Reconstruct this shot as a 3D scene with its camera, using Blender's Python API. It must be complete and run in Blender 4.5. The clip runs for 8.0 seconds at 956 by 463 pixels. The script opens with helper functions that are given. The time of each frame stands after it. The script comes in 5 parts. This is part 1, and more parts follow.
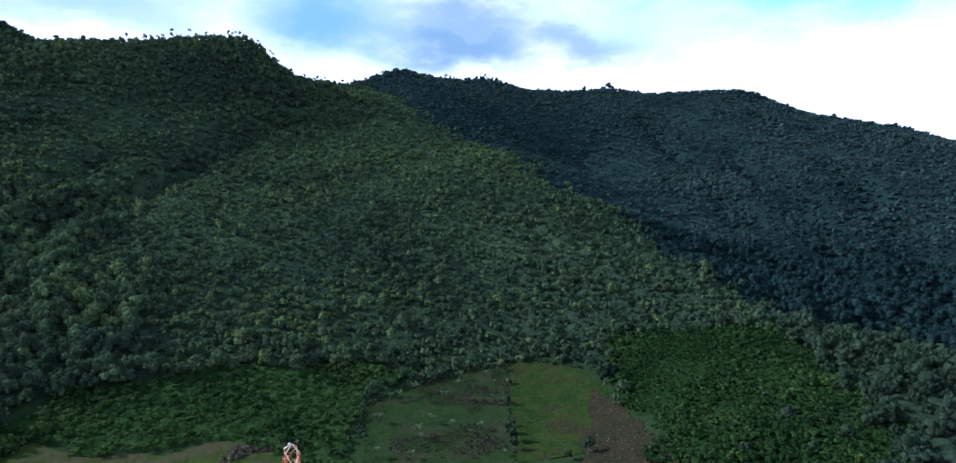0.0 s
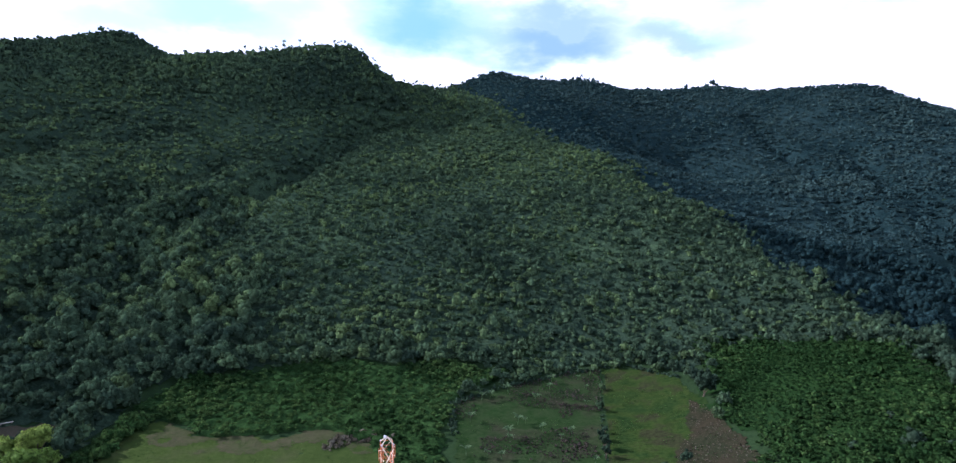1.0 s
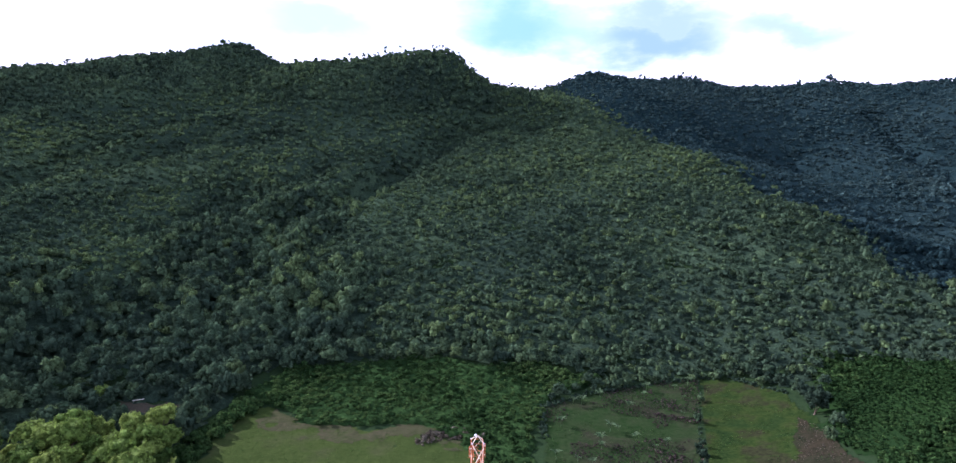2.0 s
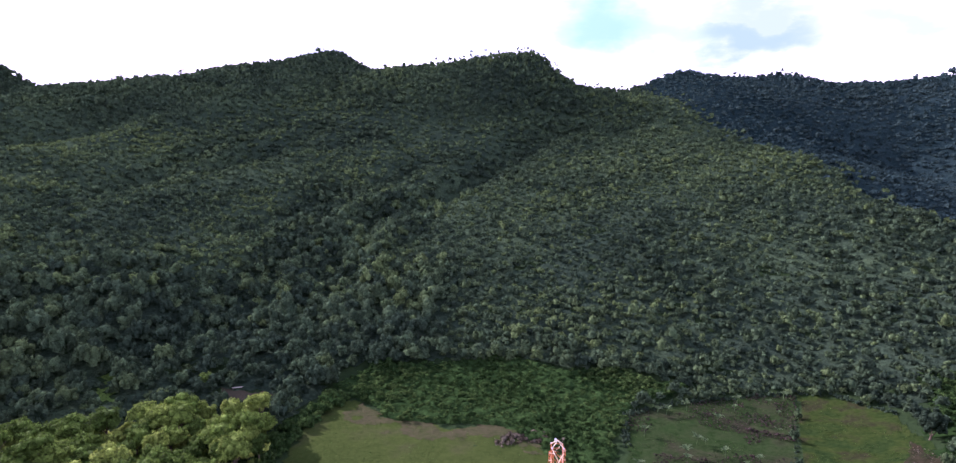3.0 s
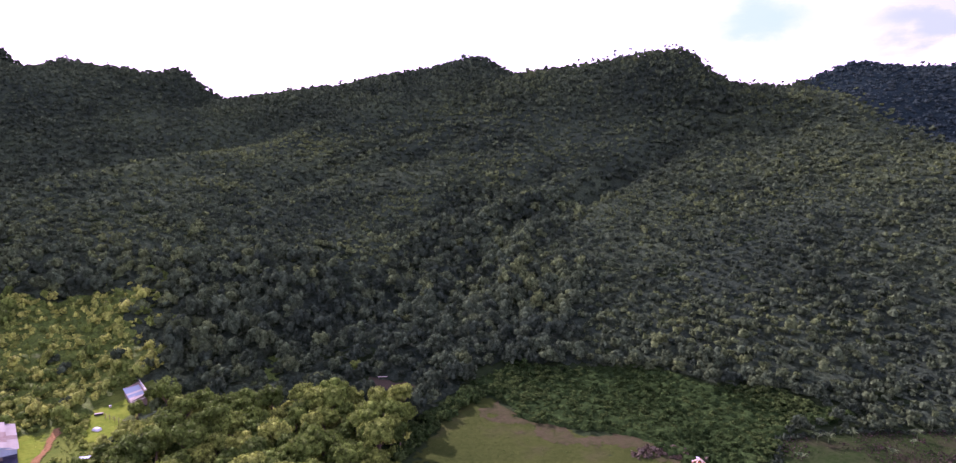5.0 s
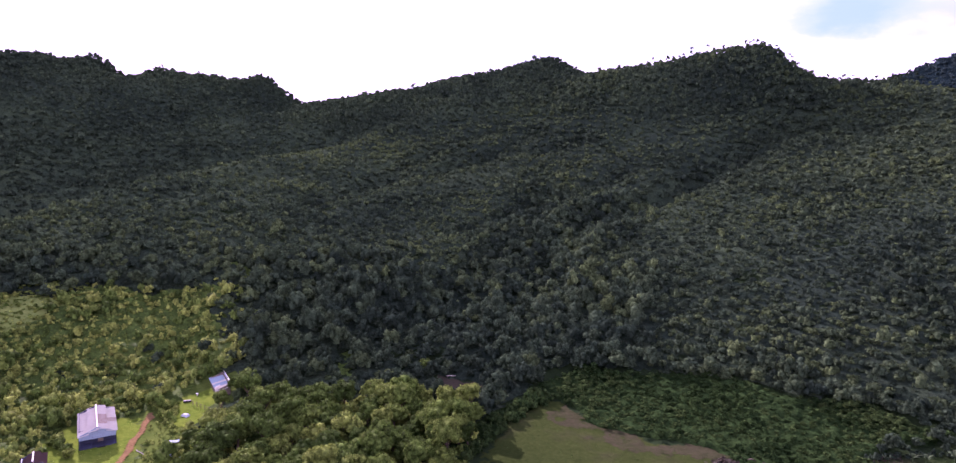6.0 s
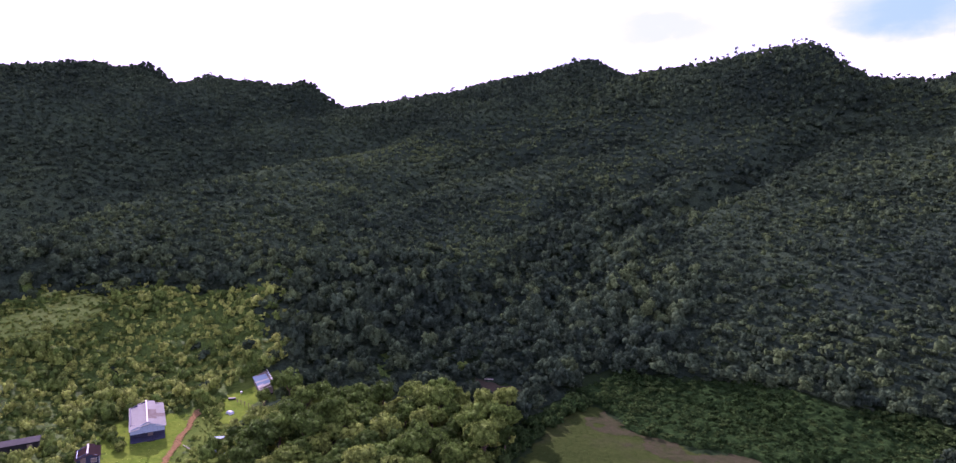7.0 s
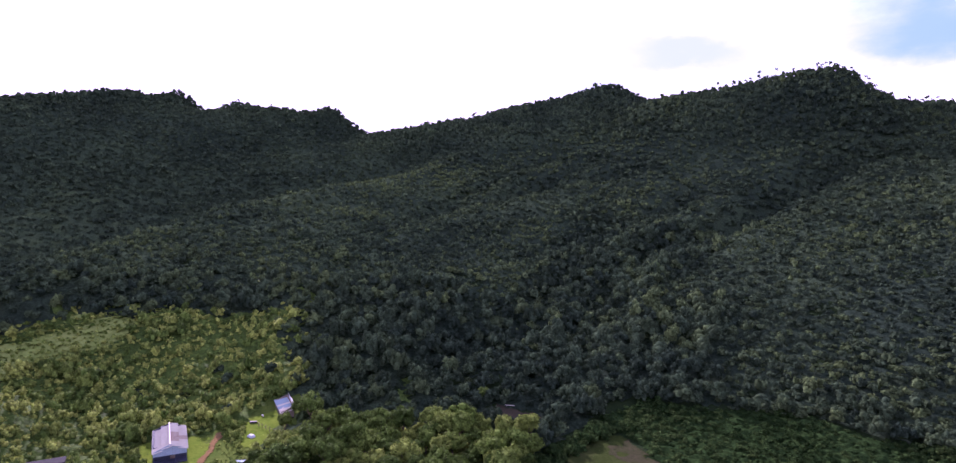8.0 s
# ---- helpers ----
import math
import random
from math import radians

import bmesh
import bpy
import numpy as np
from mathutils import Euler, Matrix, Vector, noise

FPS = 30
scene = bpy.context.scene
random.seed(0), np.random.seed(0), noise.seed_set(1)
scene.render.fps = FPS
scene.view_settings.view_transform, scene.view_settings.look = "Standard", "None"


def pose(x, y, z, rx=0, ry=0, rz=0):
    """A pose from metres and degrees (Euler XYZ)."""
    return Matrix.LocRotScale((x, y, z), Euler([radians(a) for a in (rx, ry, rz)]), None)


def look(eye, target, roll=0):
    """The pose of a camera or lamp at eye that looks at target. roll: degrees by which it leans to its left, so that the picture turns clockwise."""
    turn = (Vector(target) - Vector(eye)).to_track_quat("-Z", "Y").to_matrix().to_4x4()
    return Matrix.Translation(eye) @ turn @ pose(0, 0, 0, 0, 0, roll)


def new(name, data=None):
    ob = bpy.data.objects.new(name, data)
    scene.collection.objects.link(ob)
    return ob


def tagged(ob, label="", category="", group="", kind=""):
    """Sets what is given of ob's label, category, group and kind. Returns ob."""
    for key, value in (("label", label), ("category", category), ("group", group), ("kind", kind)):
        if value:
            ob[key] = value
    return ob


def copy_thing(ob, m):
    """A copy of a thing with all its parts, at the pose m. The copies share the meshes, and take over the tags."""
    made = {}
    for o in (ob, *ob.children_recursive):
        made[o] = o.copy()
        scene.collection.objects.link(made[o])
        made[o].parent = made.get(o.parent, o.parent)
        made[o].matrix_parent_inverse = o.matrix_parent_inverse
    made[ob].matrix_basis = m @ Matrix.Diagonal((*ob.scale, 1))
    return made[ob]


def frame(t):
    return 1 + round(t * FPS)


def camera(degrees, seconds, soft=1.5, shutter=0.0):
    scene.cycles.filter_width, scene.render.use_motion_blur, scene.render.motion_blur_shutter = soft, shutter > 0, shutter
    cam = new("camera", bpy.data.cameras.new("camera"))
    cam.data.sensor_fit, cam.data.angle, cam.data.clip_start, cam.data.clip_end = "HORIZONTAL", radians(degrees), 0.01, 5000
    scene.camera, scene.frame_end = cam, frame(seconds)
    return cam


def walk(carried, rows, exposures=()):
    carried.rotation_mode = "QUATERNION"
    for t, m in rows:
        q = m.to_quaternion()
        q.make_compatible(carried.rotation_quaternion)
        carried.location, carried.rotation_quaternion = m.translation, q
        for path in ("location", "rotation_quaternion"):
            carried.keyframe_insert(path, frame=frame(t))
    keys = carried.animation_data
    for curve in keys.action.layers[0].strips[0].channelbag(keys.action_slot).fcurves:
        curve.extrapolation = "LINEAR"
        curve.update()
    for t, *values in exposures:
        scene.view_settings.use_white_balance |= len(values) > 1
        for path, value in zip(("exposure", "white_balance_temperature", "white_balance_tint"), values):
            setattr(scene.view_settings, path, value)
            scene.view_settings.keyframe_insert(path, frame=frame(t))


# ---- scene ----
# A hovering drone that turns to its left. Rows: seconds, yaw, pitch, lean.
HOVER = 55.0
cam = camera(76.90, 8.0, soft=1.35)
ROWS = [
    (0.0, 0.00, -5.40, -1.30),
    (0.5, 4.25, -5.43, -1.23),
    (1.0, 8.94, -5.42, -1.19),
    (1.5, 13.24, -5.44, -1.20),
    (2.0, 17.83, -5.45, -1.22),
    (3.5, 29.19, -5.44, -1.28),
    (4.0, 32.56, -5.48, -1.30),
    (4.5, 35.64, -5.48, -1.35),
    (6.0, 45.49, -5.51, -1.24),
    (6.5, 48.04, -5.52, -1.29),
    (6.9, 48.93, -5.46, -1.18),
    (7.0, 49.15, -5.27, -1.16),
    (7.1, 49.38, -4.70, -1.17),
    (7.2, 49.60, -4.12, -1.18),
    (7.3, 49.82, -3.83, -1.19),
    (7.4, 50.03, -3.66, -1.20),
    (7.5, 50.24, -3.62, -1.21),
    (8.0, 51.23, -3.01, -1.12),
]
EXPOSURES = [(0.0, 0.7, 5000, 20), (1.0, 1.03, 5150, 28), (2.2, 1.26, 5300, 42), (3.4, 1.45, 5750, 66), (4.5, 1.45, 6000, 86), (6.0, 1.2, 5800, 82), (8.0, 0.95, 5550, 74)]
walk(cam, [(t, pose(0, 0, HOVER, 90 + pitch, 0, yaw) @ pose(0, 0, 0, 0, 0, -lean)) for t, yaw, pitch, lean in ROWS], EXPOSURES)

# ---- sky and sun ----
SUN_AZIMUTH, SUN_HEIGHT = 79.0, 27.5          # degrees to the left of the first view, and up
world = bpy.data.worlds.new("sky")
scene.world = world
world.use_nodes = True


def sky_nodes():
    tree = world.node_tree
    tree.nodes.clear()
    make, link = tree.nodes.new, tree.links.new
    out, back = make("ShaderNodeOutputWorld"), make("ShaderNodeBackground")
    sky = make("ShaderNodeTexSky")
    sky.sky_type, sky.sun_disc = "NISHITA", False
    sky.sun_elevation, sky.sun_rotation = radians(SUN_HEIGHT), radians(-SUN_AZIMUTH)
    sky.air_density, sky.dust_density = 1.0, 1.0
    where = make("ShaderNodeTexCoord").outputs["Generated"]

    def billows(scale, detail, shift):
        flat = make("ShaderNodeMapping")
        flat.inputs["Scale"].default_value, flat.inputs["Location"].default_value = (1.0, 1.0, 2.2), shift
        link(where, flat.inputs["Vector"])
        n = make("ShaderNodeTexNoise")
        n.inputs["Scale"].default_value, n.inputs["Detail"].default_value, n.inputs["Roughness"].default_value = scale, detail, 0.58
        link(flat.outputs["Vector"], n.inputs["Vector"])
        return n

    def maths(kind, a, b):
        n = make("ShaderNodeMath")
        n.operation = kind
        for slot, value in ((0, a), (1, b)):
            if isinstance(value, (int, float)):
                n.inputs[slot].default_value = value
            else:
                link(value, n.inputs[slot])
        return n.outputs[0]

    # directions bent by billows, so that every bank has a ragged edge
    bent = make("ShaderNodeVectorMath")
    bent.operation = "MULTIPLY_ADD"
    link(billows(6.5, 9.0, (0.3, 0.0, 0.1)).outputs["Color"], bent.inputs[0])
    bent.inputs[1].default_value = (0.14, 0.14, 0.14)
    link(where, bent.inputs[2])

    def bank(bearing_deg, height_deg, wide, high, strength):
        """How far a direction lies within one bank of the sky."""
        b, h = radians(bearing_deg), radians(height_deg)
        off = make("ShaderNodeVectorMath")
        off.operation = "SUBTRACT"
        link(bent.outputs[0], off.inputs[0])
        off.inputs[1].default_value = (-math.sin(b) * math.cos(h) + 0.07, math.cos(b) * math.cos(h) + 0.07, math.sin(h) + 0.07)
        wide_scale = make("ShaderNodeVectorMath")
        wide_scale.operation = "MULTIPLY"
        link(off.outputs[0], wide_scale.inputs[0])
        wide_scale.inputs[1].default_value = (1 / wide, 1 / wide, 1 / high)
        size = make("ShaderNodeVectorMath")
        size.operation = "LENGTH"
        link(wide_scale.outputs[0], size.inputs[0])
        fade = make("ShaderNodeMapRange")
        fade.interpolation_type = "SMOOTHSTEP"
        fade.inputs["From Min"].default_value, fade.inputs["From Max"].default_value = 1.0, 0.1
        fade.inputs["To Max"].default_value = strength
        link(size.outputs["Value"], fade.inputs["Value"])
        return fade.outputs["Result"]

    def most(banks):
        total = banks[0]
        for k in banks[1:]:
            total = maths("MAXIMUM", total, k)
        return total

    blue = most([bank(*k) for k in CLEAR])
    grey = most([bank(*k) for k in GREY])
    white = make("ShaderNodeMix")
    white.data_type = "RGBA"
    white.inputs[6].default_value, white.inputs[7].default_value = (9.6, 9.6, 9.6, 1), (1.9, 3.1, 4.0, 1)
    link(grey, white.inputs[0])
    west = make("ShaderNodeMix")
    west.data_type = "RGBA"
    west.inputs[7].default_value = (1.9, 3.8, 4.5, 1)                    # the western banks, bluer
    link(most([bank(*k) for k in GREY_WEST]), west.inputs[0])
    link(white.outputs[2], west.inputs[6])
    clear = make("ShaderNodeMix")
    clear.data_type, clear.blend_type = "RGBA", "ADD"
    clear.inputs[0].default_value = 1.0
    link(sky.outputs["Color"], clear.inputs[6])
    clear.inputs[7].default_value = (0.9, 3.6, 4.6, 1)                   # bright haze in front of the blue
    both = make("ShaderNodeMix")
    both.data_type = "RGBA"
    link(blue, both.inputs[0])
    link(west.outputs[2], both.inputs[6])
    link(clear.outputs[2], both.inputs[7])
    # the clouds thin out overhead
    overhead = make("ShaderNodeMix")
    overhead.data_type = "RGBA"
    link(bank(0, 90, 1.25, 0.9, 0.92), overhead.inputs[0])
    link(both.outputs[2], overhead.inputs[6])
    link(sky.outputs["Color"], overhead.inputs[7])
    back.inputs["Strength"].default_value = 0.094
    link(overhead.outputs[2], back.inputs["Color"])
    link(back.outputs["Background"], out.inputs["Surface"])


# bearing left of the first view, height, width, height and strength of each bank
CLEAR = [(-30, 16.5, 0.5, 0.12, 0.95), (-18, 16.2, 0.3, 0.07, 0.8), (21.5, 16.6, 0.09, 0.055, 0.4), (-60, 30, 0.5, 0.3, 0.8), (-140, 40, 0.7, 0.4, 0.8), (150, 50, 0.6, 0.3, 0.7)]
GREY = [(2, 12.2, 0.26, 0.065, 0.95), (-9, 12.3, 0.22, 0.055, 0.8), (1, 13.6, 0.24, 0.06, 0.86)]
GREY_WEST = [(39, 11.6, 0.24, 0.06, 0.6), (33, 12.8, 0.28, 0.075, 0.72), (27, 14.0, 0.2, 0.06, 0.6), (14.5, 13.8, 0.2, 0.12, 0.95)]
sky_nodes()
lamp = bpy.data.lights.new("sun", "SUN")
lamp.energy, lamp.angle, lamp.color = 5.0, radians(0.6), (1.0, 0.93, 0.80)
sun = new("sun", lamp)
sun.matrix_world = look((-300 * math.sin(radians(SUN_AZIMUTH)), 300 * math.cos(radians(SUN_AZIMUTH)), 300 * math.tan(radians(SUN_HEIGHT))), (0, 0, 0))

# ---- materials ----
def material(name, rough=0.8):
    m = bpy.data.materials.new(name)
    m.use_nodes = True
    tree = m.node_tree
    shader = tree.nodes["Principled BSDF"]
    shader.inputs["Roughness"].default_value = rough
    return m, tree, shader


def noise_node(tree, scale, detail=4.0, rough=0.55):
    n = tree.nodes.new("ShaderNodeTexNoise")
    n.inputs["Scale"].default_value, n.inputs["Detail"].default_value, n.inputs["Roughness"].default_value = scale, detail, rough
    where = tree.nodes.new("ShaderNodeNewGeometry")
    tree.links.new(where.outputs["Position"], n.inputs["Vector"])
    return n.outputs["Fac"]


def ramp_node(tree, source, stops):
    r = tree.nodes.new("ShaderNodeValToRGB")
    e = r.color_ramp.elements
    while len(e) < len(stops):
        e.new(0.5)
    for k, (place, colour) in zip(e, stops):
        k.position, k.color = place, (*colour, 1)
    tree.links.new(source, r.inputs["Fac"])
    return r.outputs["Color"]


def mix_node(tree, a, b, factor, blend="MIX"):
    n = tree.nodes.new("ShaderNodeMix")
    n.data_type, n.blend_type = "RGBA", blend
    for value, slot in ((factor, 0), (a, 6), (b, 7)):
        if isinstance(value, (int, float)):
            n.inputs[slot].default_value = value
        elif isinstance(value, tuple):
            n.inputs[slot].default_value = (*value, 1)
        else:
            tree.links.new(value, n.inputs[slot])
    return n.outputs[2]


def bump_node(tree, shader, source, strength, distance):
    b = tree.nodes.new("ShaderNodeBump")
    b.inputs["Strength"].default_value, b.inputs["Distance"].default_value = strength, distance
    tree.links.new(source, b.inputs["Height"])
    tree.links.new(b.outputs["Normal"], shader.inputs["Normal"])


def ground_material(name, stops, fine_stops, mix=0.5, coarse=0.05, fine=1.2, relief_depth=0.25):
    m, tree, shader = material(name, 0.95)
    shader.inputs["Specular IOR Level"].default_value = 0.0
    wide = ramp_node(tree, noise_node(tree, coarse, 5), stops)
    small = noise_node(tree, fine, 6, 0.7)
    close = ramp_node(tree, small, fine_stops)
    tree.links.new(mix_node(tree, wide, close, mix), shader.inputs["Base Color"])
    bump_node(tree, shader, small, 0.9, relief_depth)
    return m


def leaf_material(name, dark, mid, light, through_light=0.35, rough=0.75, gloss=0.15):
    """Foliage: each plant has its own tone (stored with it), each spray a little of its own."""
    m, tree, shader = material(name, rough)
    shader.inputs["Specular IOR Level"].default_value = gloss
    tone = tree.nodes.new("ShaderNodeAttribute")
    tone.attribute_name = "tone"
    own = tree.nodes.new("ShaderNodeObjectInfo")
    patch = noise_node(tree, 0.02, 4)
    add = tree.nodes.new("ShaderNodeMath")
    add.operation = "MULTIPLY_ADD"
    tree.links.new(own.outputs["Random"], add.inputs[0])
    add.inputs[1].default_value = OBJECT_TONE.get(name, 0.0)
    tree.links.new(tone.outputs["Fac"], add.inputs[2])
    blend = tree.nodes.new("ShaderNodeMath")
    blend.operation = "MULTIPLY_ADD"
    tree.links.new(patch, blend.inputs[0])
    blend.inputs[1].default_value = 0.5
    tree.links.new(add.outputs[0], blend.inputs[2])
    shift = tree.nodes.new("ShaderNodeMath")
    shift.operation = "SUBTRACT"
    shift.inputs[1].default_value = 0.25
    tree.links.new(blend.outputs[0], shift.inputs[0])
    base = ramp_node(tree, shift.outputs[0], [(0.05, dark), (0.5, mid), (0.95, light)])
    where = tree.nodes.new("ShaderNodeNewGeometry")
    spray = tree.nodes.new("ShaderNodeMapRange")
    spray.inputs["To Min"].default_value, spray.inputs["To Max"].default_value = 0.6, 1.4
    tree.links.new(where.outputs["Random Per Island"], spray.inputs["Value"])
    mottle = tree.nodes.new("ShaderNodeMapRange")
    mottle.inputs["From Min"].default_value, mottle.inputs["From Max"].default_value = 0.3, 0.7
    mottle.inputs["To Min"].default_value, mottle.inputs["To Max"].default_value = 0.32, 1.68
    grain = noise_node(tree, 1.1, 6, 0.8)
    tree.links.new(grain, mottle.inputs["Value"])
    colour = mix_node(tree, base, spray.outputs["Result"], 1.0, "MULTIPLY")
    colour = mix_node(tree, colour, mottle.outputs["Result"], 1.0, "MULTIPLY")
    tree.links.new(colour, shader.inputs["Base Color"])
    bump_node(tree, shader, grain, 1.0, 0.6)
    glow = tree.nodes.new("ShaderNodeBsdfTranslucent")
    tree.links.new(colour, glow.inputs["Color"])
    both = tree.nodes.new("ShaderNodeMixShader")
    both.inputs[0].default_value = through_light
    tree.links.new(shader.outputs[0], both.inputs[1])
    tree.links.new(glow.outputs[0], both.inputs[2])
    tree.links.new(both.outputs[0], tree.nodes["Material Output"].inputs["Surface"])
    return m


def plain_material(name, colour, rough=0.7, metal=0.0, wear=0.25, scale=3.0, dirt=(0.12, 0.09, 0.06)):
    m, tree, shader = material(name, rough)
    shader.inputs["Metallic"].default_value = metal
    shader.inputs["Specular IOR Level"].default_value = 0.15
    stain = tree.nodes.new("ShaderNodeMapRange")
    stain.inputs["From Min"].default_value, stain.inputs["From Max"].default_value = 0.45, 0.75
    stain.inputs["To Max"].default_value = wear
    tree.links.new(noise_node(tree, scale, 6, 0.65), stain.inputs["Value"])
    tree.links.new(mix_node(tree, colour, dirt, stain.outputs["Result"]), shader.inputs["Base Color"])
    bump_node(tree, shader, noise_node(tree, scale * 8, 3), 0.25, 0.02)
    return m


OBJECT_TONE = {"sunlit_leaves": 0.6}
# hillside copy of the leaves: cloud shade painted in as a darker colour
FOREST = leaf_material("forest_leaves", (0.027, 0.046, 0.028), (0.049, 0.080, 0.040), (0.082, 0.122, 0.044), 0.25, 0.9, 0.0)
# dark bluish leaves: distance haze and shade painted into the base colour
FOREST_HAZY = leaf_material("hazy_shaded_leaves", (0.014, 0.030, 0.030), (0.026, 0.050, 0.048), (0.042, 0.072, 0.063), 0.3, 0.9, 0.0)
SCRUB_LEAF = leaf_material("scrub_leaves", (0.017, 0.040, 0.012), (0.031, 0.065, 0.018), (0.056, 0.097, 0.027), 0.3, 0.9, 0.0)
# valley copy of the leaves: sunlight painted in as a brighter colour
SUNLIT_LEAF = leaf_material("sunlit_leaves", (0.026, 0.054, 0.012), (0.100, 0.162, 0.030), (0.270, 0.330, 0.066), 0.2, 0.7, 0.02)
# yellow-green growth with sunlight painted into its colour
SUNLIT_GROWTH = leaf_material("light_growth", (0.070, 0.125, 0.022), (0.150, 0.220, 0.042), (0.25, 0.31, 0.068), 0.2, 0.8, 0.0)
WEEDS = leaf_material("dry_weeds", (0.030, 0.026, 0.022), (0.044, 0.032, 0.029), (0.062, 0.050, 0.040), 0.1, 0.9, 0.0)
STUBBLE = leaf_material("stubble", (0.05, 0.044, 0.028), (0.078, 0.066, 0.044), (0.12, 0.11, 0.08), 0.1, 0.9, 0.0)
BARK = plain_material("bark", (0.10, 0.075, 0.055), 0.9, wear=0.6, scale=2.0)
SOIL = ground_material("undergrowth", [(0.3, (0.012, 0.024, 0.010)), (0.7, (0.020, 0.038, 0.013))], [(0.3, (0.009, 0.017, 0.008)), (0.7, (0.026, 0.046, 0.016))])
LAWN_GRASS = ground_material("pasture", [(0.36, (0.021, 0.037, 0.008)), (0.52, (0.031, 0.048, 0.011)), (0.62, (0.044, 0.045, 0.021))], [(0.3, (0.015, 0.026, 0.006)), (0.7, (0.042, 0.056, 0.016))])
FALLOW = ground_material("fallow_field", [(0.42, (0.012, 0.030, 0.007)), (0.54, (0.018, 0.032, 0.010)), (0.66, (0.030, 0.027, 0.017))], [(0.38, (0.007, 0.017, 0.005)), (0.62, (0.028, 0.038, 0.016))], coarse=0.11)
CROP = ground_material("crop_field", [(0.40, (0.010, 0.025, 0.006)), (0.50, (0.021, 0.036, 0.007)), (0.58, (0.022, 0.019, 0.011))], [(0.38, (0.005, 0.012, 0.004)), (0.62, (0.030, 0.043, 0.012))], mix=0.45, coarse=0.12)
SLOPE_TURF = ground_material("slope_turf", [(0.35, (0.008, 0.021, 0.007)), (0.6, (0.012, 0.029, 0.008)), (0.7, (0.018, 0.038, 0.009))], [(0.3, (0.006, 0.016, 0.005)), (0.7, (0.019, 0.040, 0.010))], coarse=0.07)
WORN = ground_material("worn_turf", [(0.35, (0.030, 0.040, 0.013)), (0.65, (0.045, 0.042, 0.022))], [(0.35, (0.022, 0.030, 0.010)), (0.65, (0.050, 0.047, 0.025))], coarse=0.25)
STUBBLE_SOIL = ground_material("stubble_soil", [(0.40, (0.014, 0.019, 0.008)), (0.58, (0.024, 0.020, 0.011))], [(0.35, (0.009, 0.013, 0.006)), (0.65, (0.034, 0.028, 0.018))], coarse=0.16)
WEED_TURF = ground_material("weed_turf", [(0.35, (0.045, 0.085, 0.014)), (0.65, (0.095, 0.135, 0.024))], [(0.3, (0.026, 0.052, 0.010)), (0.7, (0.105, 0.145, 0.030))], coarse=0.2)
# hill field grass: low sunlight painted in as a paler green
FIELD_GRASS = ground_material("field_grass", [(0.35, (0.15, 0.22, 0.045)), (0.65, (0.21, 0.27, 0.07))], [(0.3, (0.10, 0.165, 0.03)), (0.7, (0.23, 0.28, 0.08))], coarse=0.15)
DIRT = ground_material("red_dirt", [(0.35, (0.15, 0.082, 0.028)), (0.65, (0.20, 0.115, 0.042))], [(0.35, (0.08, 0.058, 0.024)), (0.65, (0.23, 0.16, 0.085))], coarse=0.5, fine=2.5, relief_depth=0.12)
# brown clay, darkened in colour for the shade among the trees
CLAY = ground_material("shaded_clay", [(0.35, (0.038, 0.035, 0.021)), (0.65, (0.055, 0.046, 0.030))], [(0.35, (0.026, 0.026, 0.015)), (0.65, (0.064, 0.052, 0.036))], coarse=0.3, fine=2.5, relief_depth=0.08)
YARD_GRASS = ground_material("yard_grass", [(0.35, (0.070, 0.135, 0.012)), (0.65, (0.135, 0.190, 0.022))], [(0.3, (0.035, 0.078, 0.009)), (0.7, (0.15, 0.20, 0.03))], coarse=0.2)
ROOF_METAL = plain_material("weathered_zinc", (0.52, 0.49, 0.41), 0.6, 0.0, 0.35, 1.2, (0.32, 0.28, 0.22))
ROOF_RUST = plain_material("rusty_zinc", (0.40, 0.34, 0.27), 0.65, 0.0, 0.6, 1.5, (0.22, 0.10, 0.07))
ROOF_BLUE = plain_material("blue_grey_zinc", (0.25, 0.34, 0.38), 0.5, 0.2, 0.25, 1.0, (0.25, 0.25, 0.28))
ROOF_BROWN = plain_material("brown_roof", (0.075, 0.042, 0.034), 0.75, 0.0, 0.5, 1.5, (0.06, 0.045, 0.04))
RIDGE_CAP = plain_material("white_ridge_cap", (0.50, 0.48, 0.44), 0.45, 0.0, 0.15, 2.0, (0.4, 0.36, 0.3))
BLUE_WALL = plain_material("pale_blue_paint", (0.26, 0.34, 0.40), 0.7, 0.0, 0.35, 1.2, (0.18, 0.20, 0.24))
# blue paint with the deep shade of the walls put into its colour
SHADED_WALL = plain_material("shaded_blue_paint", (0.035, 0.042, 0.07), 0.75, 0.0, 0.4, 1.2, (0.07, 0.07, 0.08))
CONCRETE = plain_material("grey_concrete", (0.020, 0.021, 0.022), 0.95, 0.0, 0.5, 0.8, (0.045, 0.045, 0.04))
TIMBER = plain_material("grey_timber", (0.20, 0.16, 0.13), 0.85, 0.0, 0.5, 2.0)
WHITE_BOARD = plain_material("white_boards", (0.42, 0.38, 0.33), 0.7, 0.0, 0.35, 1.5)
TARP = plain_material("white_tarpaulin", (0.55, 0.56, 0.60), 0.6, 0.0, 0.2, 2.0, (0.4, 0.4, 0.42))
